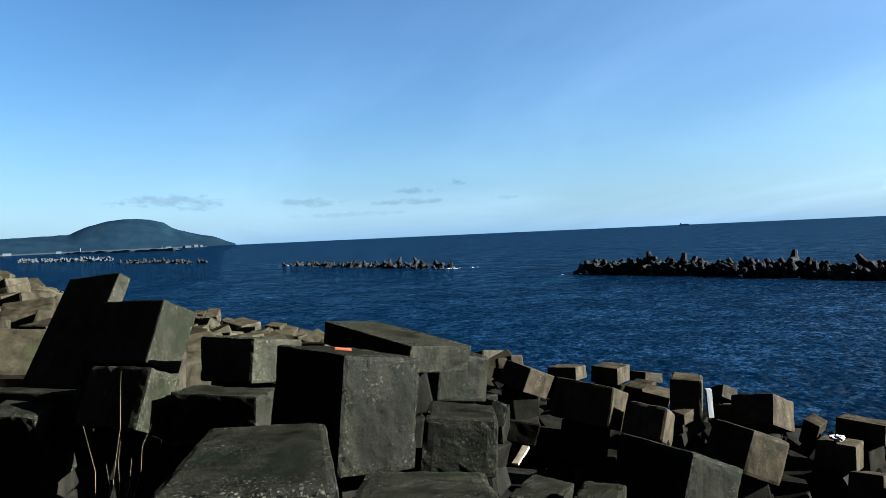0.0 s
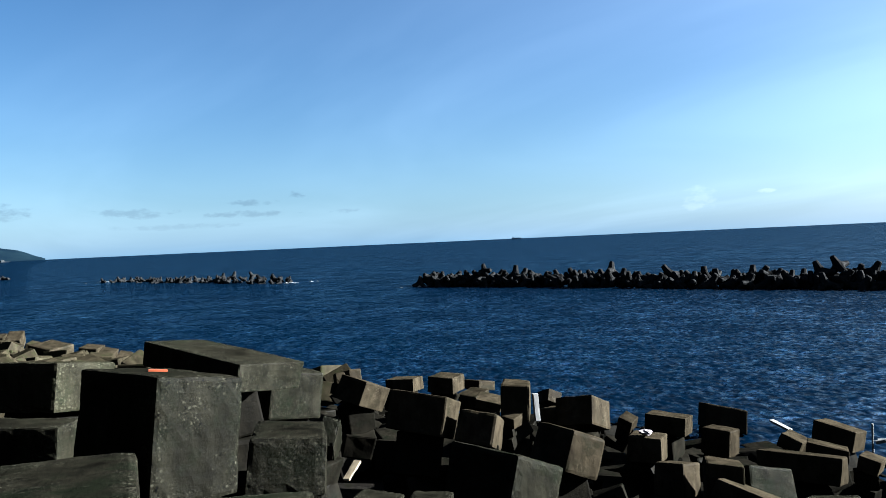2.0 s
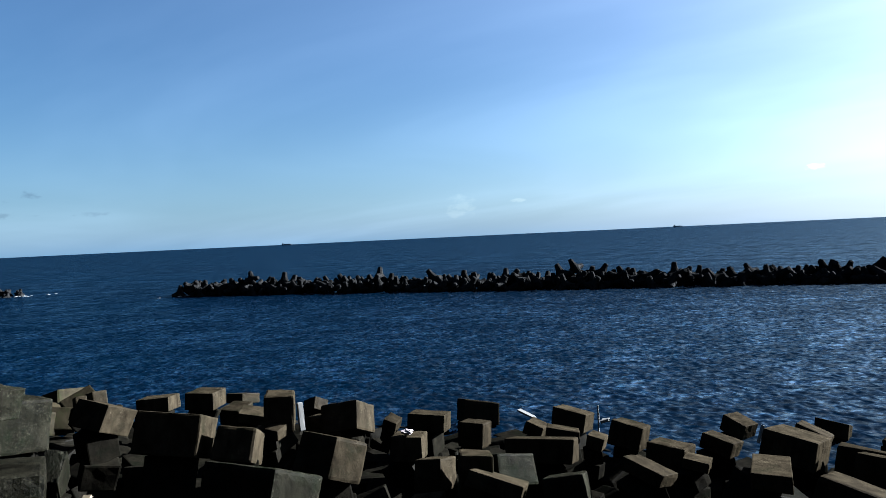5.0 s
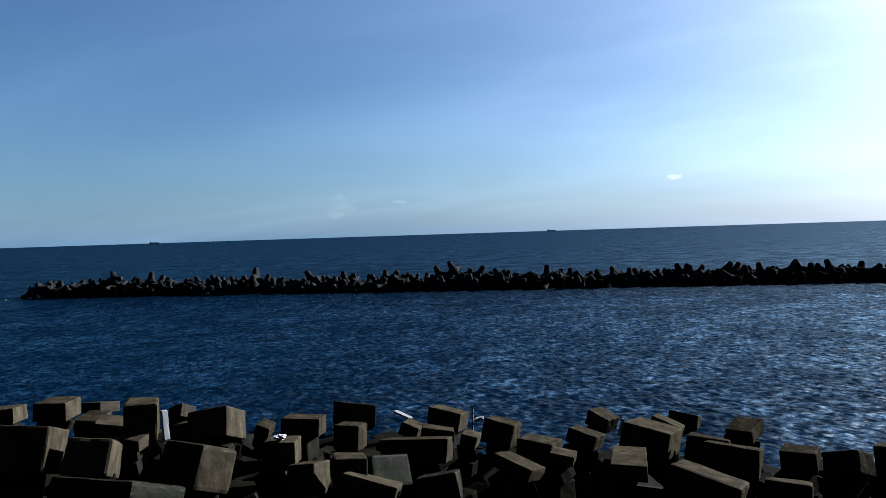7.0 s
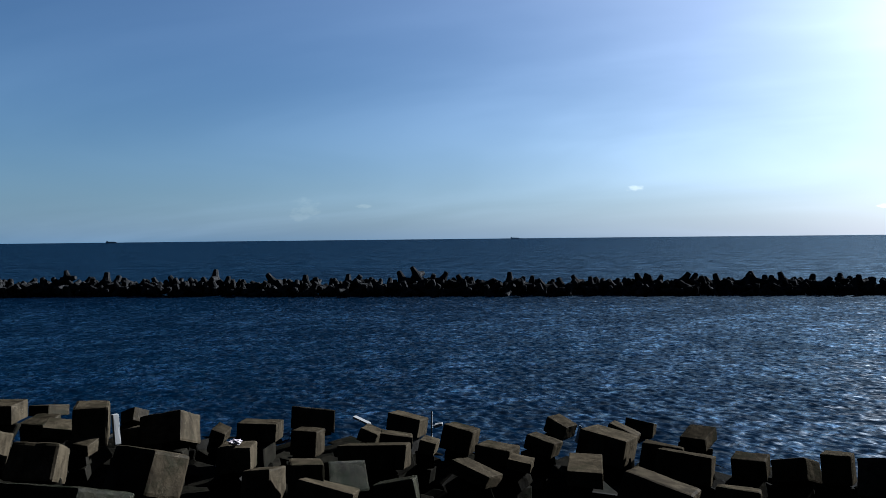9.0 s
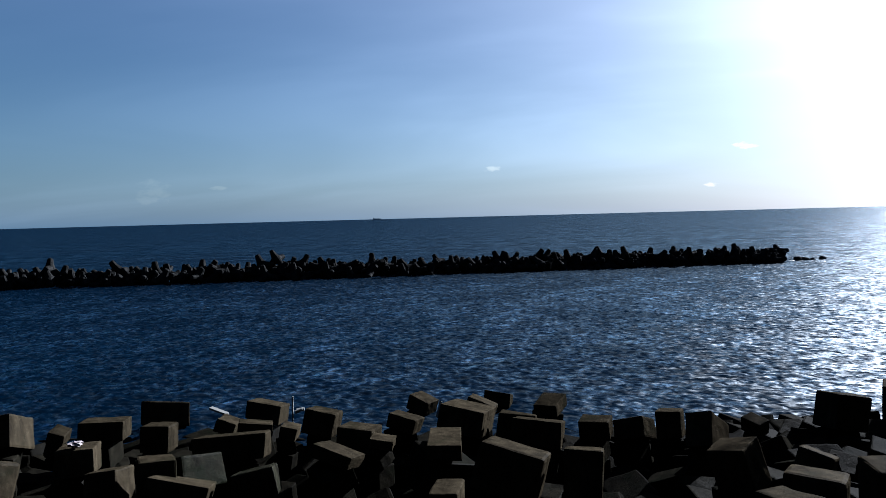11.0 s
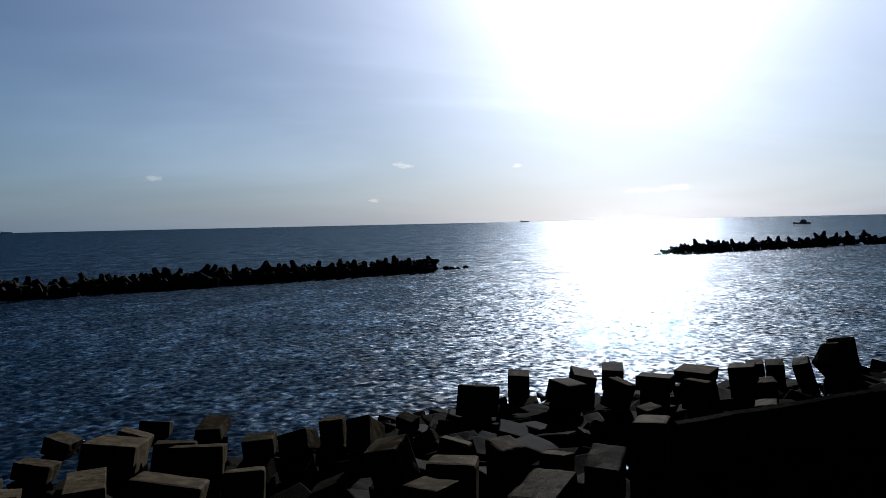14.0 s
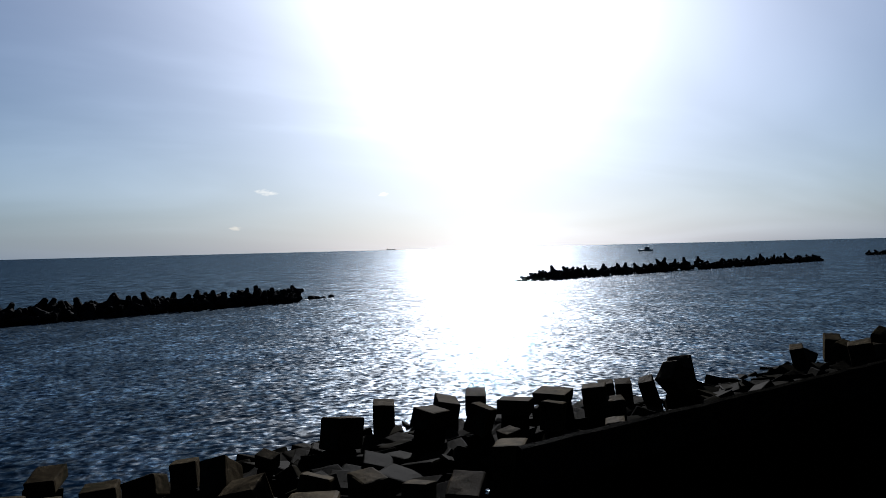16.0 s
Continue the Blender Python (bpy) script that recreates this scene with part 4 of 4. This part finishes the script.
def crest_wall():
    """A low parapet whose coping falls towards the land side, shaped to stay unlit."""
    a, b = Vector((4.14, -1.22, 5.97)), Vector((5.16, -3.01, 5.96))
    dr = (b - a).normalized()
    side = Vector((dr.y, -dr.x, 0))            # towards the land
    if side.x > 0:
        side = -side
    bm = bmesh.new()
    loops = []
    for i in range(25):
        p = a + dr * (0.2 * i)
        wob = 0.012 * noise.noise((i * 0.7, 2.0, 0))
        loops.append([bm.verts.new(p + side * s + Vector((0, 0, z + wob))) for s, z in ((0, 0), (0.03, -0.01), (0.17, -0.13), (0.2, -0.16), (0.22, -1.4), (-0.1, -1.4), (-0.02, -0.02))])
    for p, q in zip(loops, loops[1:]):
        for k in range(7):
            bm.faces.new((p[k], q[k], q[(k + 1) % 7], p[(k + 1) % 7]))
    bm.faces.new(loops[0]); bm.faces.new(list(reversed(loops[-1])))
    bmesh.ops.recalc_face_normals(bm, faces=bm.faces)
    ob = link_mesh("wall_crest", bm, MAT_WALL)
    return tagged(ob, "low concrete wall along the crest of the bank, coloured near-black for its shade", "wall", kind="structure")


crest_wall()

# ---- distance ----
# distance haze is painted in: bluish base colours and a faint blue glow
MAT_HILL, nt_hill, p_hill = material("painted_haze_hill")
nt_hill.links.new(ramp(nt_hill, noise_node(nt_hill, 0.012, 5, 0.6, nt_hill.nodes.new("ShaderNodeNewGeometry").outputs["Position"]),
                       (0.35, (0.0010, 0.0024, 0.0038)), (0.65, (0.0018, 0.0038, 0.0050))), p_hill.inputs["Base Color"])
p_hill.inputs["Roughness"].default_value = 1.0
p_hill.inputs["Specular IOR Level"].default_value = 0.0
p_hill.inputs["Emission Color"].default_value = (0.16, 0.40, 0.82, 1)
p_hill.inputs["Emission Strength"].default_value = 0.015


def polar(az, dist, z=0.0):
    return Vector((-math.sin(radians(az)) * dist, math.cos(radians(az)) * dist, z))


def hill():
    """A broad wooded headland, its ridge falling to the sea."""
    ridge = ((46, 0.7), (40, 0.9), (33.3, 1.05), (29.1, 1.2), (28.0, 1.71), (26.5, 2.12), (25.1, 2.26), (23.7, 2.17), (22.5, 1.86), (22.0, 1.45),
             (20.3, 0.92), (19.0, 0.68), (17.3, 0.0))
    bm = bmesh.new()
    rows = []
    n = 120
    for i in range(n + 1):
        az = 46 + (17.3 - 46) * i / n
        for (a0, e0), (a1, e1) in zip(ridge, ridge[1:]):
            if a1 <= az <= a0:
                el = e0 + (e1 - e0) * (a0 - az) / (a0 - a1)
        el += 0.035 * noise.noise((az * 1.7, 0, 0)) if i < n else 0
        top = 4400 * math.tan(radians(max(el, 0.0))) + 7
        row = []
        for k in range(7):
            f = k / 6
            row.append(bm.verts.new(polar(az, 4000 + 400 * f, -4 + (top + 4) * math.sin(f * 1.5708) + 14 * f * (1 - f) * noise.noise((az * 2.1, f * 4, 5)))))
        rows.append(row)
    for a, b in zip(rows, rows[1:]):
        for k in range(6):
            bm.faces.new((a[k], a[k + 1], b[k + 1], b[k]))
    for f in bm.faces:
        f.smooth = True
    return tagged(link_mesh("backdrop_hill", bm, MAT_HILL), "wooded headland across the bay, blue haze painted into its colour", "headland", kind="structure")


hill()

MAT_PALE = plain("pale_far_concrete", (0.00714, 0.00816, 0.00857), 0.9)
MAT_WHITE = plain("white_paint", (0.01275, 0.01428, 0.01530), 0.6, 0.06)
# ship grey is lightened to paint in the sea haze
MAT_SHIP = plain("ship_grey_hazed", (0.03570, 0.04335, 0.05100), 0.6)
MAT_BANK = plain("far_bank_rock", (0.0016, 0.0026, 0.0038), 0.95)


def box(bm, x, y, z, w, d, h, bev=0.0):
    m = Matrix.Translation((x, y, z)) @ Matrix.Diagonal((w, d, h, 1))
    r = bmesh.ops.create_cube(bm, size=1.0, matrix=m)
    if bev:
        bmesh.ops.bevel(bm, geom=list({e for v in r["verts"] for e in v.link_edges}), offset=bev, segments=2, affect="EDGES")


def empty_thing(name, m, label, category, group=""):
    ob = new(name)
    ob.matrix_world = m
    return tagged(ob, label, category, group)


def hull(bm, ln, w, h, z0=0.0):
    """A ship's hull with raked bow and narrower bottom, along x."""
    prof = ((-0.5, 0.85), (-0.46, 1.0), (0.30, 1.0), (0.42, 0.62), (0.5, 0.04))
    loops = []
    for zf, k in ((0.0, 0.82), (1.0, 1.0)):
        lp = [bm.verts.new((ln * px * (0.96 if zf == 0 else 1), w / 2 * py * k, z0 + h * zf * (1.12 if px > 0.4 and zf else 1))) for px, py in prof]
        lp += [bm.verts.new((v.co.x, -v.co.y, v.co.z)) for v in reversed(lp)]
        loops.append(lp)
    n = len(loops[0])
    for i in range(n):
        bm.faces.new((loops[0][i], loops[0][(i + 1) % n], loops[1][(i + 1) % n], loops[1][i]))
    bm.faces.new(loops[1])
    bm.faces.new(list(reversed(loops[0])))
    bmesh.ops.recalc_face_normals(bm, faces=bm.faces)


def ship(az, dist, ln, turn, label):
    p = polar(az, dist, -1.0)
    e = empty_thing("cargo_ship", Matrix.Translation(p) @ Matrix.Rotation(radians(az + turn), 4, "Z"), label, "ship", "ships on the horizon")
    bm = bmesh.new(); hull(bm, ln, ln * 0.15, ln * 0.09); part("hull", bm, MAT_SHIP, e)
    bm = bmesh.new(); box(bm, -ln * 0.38, 0, ln * 0.14, ln * 0.12, ln * 0.12, ln * 0.11); part("bridge", bm, MAT_SHIP, e)
    for k in range(3):
        bm = bmesh.new(); box(bm, ln * (-0.2 + 0.2 * k), 0, ln * 0.105, ln * 0.15, ln * 0.11, ln * 0.035); part("hatch", bm, MAT_SHIP, e)
    return e


ship(-19.1, 4500, 62, 0, "grey cargo ship far off on the horizon")
ship(-51.0, 4500, 55, 4, "grey cargo ship far off on the horizon")
ship(-90.4, 4300, 55, 0, "grey cargo ship hull down on the horizon")


def fishing_boat():
    e = empty_thing("fishing_boat", Matrix.Translation(polar(-111.3, 590, -0.2)) @ Matrix.Rotation(radians(-111.3 + 172), 4, "Z"),
                    "small dark fishing boat under way on the sea", "boat")
    bm = bmesh.new(); hull(bm, 12.0, 3.2, 1.6); part("hull", bm, MAT_SHIP, e)
    bm = bmesh.new(); box(bm, -1.2, 0, 2.4, 4.0, 2.2, 1.7, 0.1); part("cabin", bm, MAT_SHIP, e)
    bm = bmesh.new(); box(bm, -1.2, 0, 3.5, 2.4, 1.8, 0.6, 0.1); part("roof", bm, MAT_SHIP, e)
    bm = bmesh.new(); box(bm, -0.6, 0, 4.6, 0.15, 0.15, 2.2); part("mast", bm, MAT_SHIP, e)
    return e


fishing_boat()


def far_bank(az0, d0, az1, d1, h, label):
    a, b = polar(az0, d0), polar(az1, d1)
    bm = bmesh.new()
    n = 40
    rows = []
    side = (b - a).normalized().cross(Vector((0, 0, 1)))
    for i in range(n + 1):
        p = a.lerp(b, i / n)
        hh = h * (0.75 + 0.5 * noise.noise((i * 0.9, az0, 0))) * (0.3 if i in (0, n) else 1)
        rows.append([bm.verts.new(p + side * s + Vector((0, 0, z))) for s, z in ((-9, -1), (-3, hh), (3, hh), (9, -1))])
    for r, s in zip(rows, rows[1:]):
        for k in range(3):
            bm.faces.new((r[k], s[k], s[k + 1], r[k + 1]))
    return tagged(link_mesh("far_breakwater", bm, MAT_BANK), label, "breakwater", kind="structure")


far_bank(29.4, 1700, 21.6, 1200, 5.0, "long low rock breakwater far across the bay")
far_bank(46.0, 2600, 19.5, 2900, 6.0, "low built-up shore below the headland")


def white_house(az, dist, w, h):
    e = empty_thing("harbour_building", Matrix.Translation(polar(az, dist, -1.0)) @ Matrix.Rotation(radians(az), 4, "Z"), "small white harbour building on the far shore", "building", "far shore buildings")
    bm = bmesh.new(); box(bm, 0, 0, (h + 4) / 2, w, w * 0.6, h + 4); part("wall", bm, MAT_WHITE, e)
    bm = bmesh.new(); box(bm, 0, 0, h + 4.4, w * 1.04, w * 0.64, 0.8); part("roof", bm, MAT_PALE, e)


for az, dist, w, h in ((20.9, 2850, 20, 5), (20.3, 2870, 14, 7), (19.9, 2880, 10, 5), (33.0, 2600, 24, 5), (29.8, 2650, 16, 4), (22.3, 2800, 18, 4)):
    white_house(az, dist, w, h)


def lighthouse(az, dist, h, base):
    e = empty_thing("harbour_light", Matrix.Translation(polar(az, dist, base)), "white harbour light tower on the far breakwater", "lighthouse")
    bm = bmesh.new(); bmesh.ops.create_cone(bm, cap_ends=True, segments=12, radius1=h * 0.16, radius2=h * 0.10, depth=h, matrix=Matrix.Translation((0, 0, h / 2))); part("tower", bm, MAT_WHITE, e)
    bm = bmesh.new(); bmesh.ops.create_cone(bm, cap_ends=True, segments=12, radius1=h * 0.12, radius2=h * 0.02, depth=h * 0.25, matrix=Matrix.Translation((0, 0, h * 1.12))); part("lantern", bm, MAT_WHITE, e)


lighthouse(28.4, 1640, 8.0, 3.0)
lighthouse(22.8, 1280, 5.0, 3.0)

# pale tetrapods of the next groyne along the coast
heap(-205, 412, -330, 520, 70, 3.4, 5.0, 1.0, 10, MAT_PALE)

# ---- loose boulders off the breakwaters' ends, and a little surf ----
def boulder(x, y, z, size, seed):
    bm = bmesh.new()
    bmesh.ops.create_icosphere(bm, subdivisions=2, radius=size)
    for v in bm.verts:
        v.co *= 1 + 0.35 * noise.noise(v.co * (1.6 / size) + Vector((seed * 5.1, 0, 0)))
        v.co.z *= 0.7
    ob = link_mesh("boulder", bm, MAT_TETRA)
    ob.matrix_world = pose(x, y, z, 0, 0, seed * 47)
    return tagged(ob, "low dark wet boulder awash off the end of a breakwater", "boulder", "boulders off the breakwaters")


for i, (x, y, z, size) in enumerate(((101.9, 10.6, 0.15, 0.55), (102.6, 9.9, 0.0, 0.6), (103.4, 9.0, 0.0, 0.4), (104.5, 7.9, 0.05, 0.5),
                                     (135.6, -28.0, 0.1, 0.6), (134.9, -26.8, 0.0, 0.5), (134.2, -25.9, 0.0, 0.4))):
    boulder(x, y, z, size, i + 1)

MAT_SURF = plain("white_water", (0.06120, 0.06630, 0.06885), 0.9, 0.2, 3)


def surf():
    """Flecks of broken water at the feet of the tetrapods."""
    rnd = random.Random(9)
    vs, fs = [], []
    ends = ((-46.5, 199, 3.5, 16), (1.8, 138.2, 1.6, 12), (22.5, 106, 2.5, 8), (100.5, 11, 2.5, 8))
    for cx, cy, spread, count in ends:
        for _ in range(count):
            x, y, w = cx + rnd.gauss(0, spread), cy + rnd.gauss(0, spread), rnd.uniform(0.15, 0.5)
            o = len(vs)
            n = 7
            for k in range(n):
                a, r = math.tau * k / n, w * rnd.uniform(0.5, 1.2)
                vs.append((x + r * math.cos(a), y + r * math.sin(a) * 0.7, 0.06))
            vs.append((x, y, 0.06 + 0.3 * w))
            fs += [(o + k, o + (k + 1) % n, o + n) for k in range(n)]
    me = bpy.data.meshes.new("sea_foam")
    me.from_pydata(vs, [], fs)
    me.materials.append(MAT_SURF)
    return tagged(new("sea_foam", me), "small flecks of white broken water by the breakwaters", "foam", kind="stuff")


surf()

# ---- flotsam on the blocks ----
MAT_WOOD = plain("bleached_wood", (0.05100, 0.04080, 0.02550), 0.85, 0.35, 14)
MAT_FOAM = plain("white_foam_plastic", (0.05610, 0.05610, 0.05355), 0.7, 0.08, 20)
MAT_PINK = plain("faded_pink_plastic", (0.09690, 0.08415, 0.08670), 0.5, 0.2, 25)
MAT_ORANGE = plain("orange_plastic", (0.07140, 0.01530, 0.00510), 0.5, 0.2, 25)
MAT_STRAW = plain("dry_grass", (0.02040, 0.01683, 0.00918), 0.8, 0.3, 30)


def stick(name, a, b, w, d, mat, label, category):
    a, b = Vector(a), Vector(b)
    ln = (b - a).length
    bm = block_mesh(w, d, ln, ln * 13, 0.006, 2)
    ob = link_mesh(name, bm, mat)
    ob.matrix_world = Matrix.Translation((a + b) / 2) @ (b - a).to_track_quat("Z", "Y").to_matrix().to_4x4()
    return tagged(ob, label, category)


stick("driftwood_post", (6.05, 16.18, 2.35), (6.05, 16.30, 3.03), 0.13, 0.12, MAT_FOAM, "white bleached post standing between the blocks", "post")
stick("driftwood_plank", (14.17, 17.93, 1.11), (14.22, 17.19, 1.00), 0.16, 0.07, MAT_FOAM, "pale weathered plank lying on the blocks", "plank")
stick("driftwood_plank", (0.56, 6.68, 4.70), (0.70, 6.90, 4.81), 0.075, 0.03, MAT_WOOD, "bleached plank wedged in the dark gap", "plank")
stick("plastic_pipe", (14.06, 14.13, 1.20), (14.18, 14.24, 1.95), 0.05, 0.05, MAT_FOAM, "thin white pipe sticking up between blocks", "pipe")
stick("foam_board", (14.30, 14.22, 1.50), (14.46, 14.06, 1.53), 0.16, 0.08, MAT_FOAM, "broken piece of white foam on a block", "foam board")
stick("foam_board", (14.00, 13.98, 1.56), (14.18, 13.84, 1.63), 0.11, 0.08, MAT_FOAM, "broken piece of white foam on a block", "foam board")
stick("driftwood_plank", (16.24, 10.62, 1.30), (16.39, 10.57, 1.75), 0.09, 0.05, MAT_FOAM, "pale stick leaning on a block", "stick")
stick("orange_litter", (-0.945, 5.454, 6.125), (-0.815, 5.473, 6.108), 0.05, 0.012, MAT_ORANGE, "flat orange piece of plastic on a block", "litter")


def plastic_bag():
    """A crumpled bag: a flattened ball pushed into folds."""
    bm = bmesh.new()
    bmesh.ops.create_icosphere(bm, subdivisions=3, radius=0.15)
    for v in bm.verts:
        v.co *= 1 + 0.55 * noise.noise(v.co * 11.0) + 0.3 * noise.noise(v.co * 27.0)
        v.co.z *= 0.42
    ob = link_mesh("plastic_bag", bm, MAT_PINK)
    ob.matrix_world = pose(8.01, 14.33, 2.36, -8, 1, -38)
    return tagged(ob, "crumpled pink and white plastic bag on a block", "bag")


plastic_bag()


def grass_tuft():
    """Dry stalks with thin blades growing from the foot of the blocks."""
    rnd = random.Random(4)
    e = empty_thing("dry_grass", Matrix.Translation((-2.03, 3.86, 4.9)), "tall dry yellow grass stalks at the foot of the blocks", "grass")
    ends = [(-0.02, 0.30, 1.36), (-0.22, 0.20, 1.05), (0.16, 0.30, 1.02), (-0.10, 0.25, 0.80), (0.08, 0.22, 0.84), (-0.30, 0.10, 0.45), (0.22, 0.15, 0.60),
            (0.02, 0.2, 0.95), (0.12, 0.1, 0.75), (0.05, 0.2, 0.7), (0.15, 0.12, 0.66), (-0.05, 0.15, 0.6)]
    for ex, ey, ez in ends:
        bm = bmesh.new()
        pts = []
        n = 8
        for i in range(n + 1):
            f = i / n
            pts.append(Vector((ex * f ** 1.6 + 0.02 * rnd.uniform(-1, 1), ey * f, ez * f)))
        prev = None
        for i, p in enumerate(pts):
            r = 0.0024 * (1 - 0.75 * i / n)
            ring = [bm.verts.new(p + Vector((math.cos(a) * r, math.sin(a) * r, 0))) for a in (0, 2.1, 4.2)]
            if prev:
                for k in range(3):
                    bm.faces.new((prev[k], prev[(k + 1) % 3], ring[(k + 1) % 3], ring[k]))
            prev = ring
        part("stalk", bm, MAT_STRAW, e)
    return e


grass_tuft()
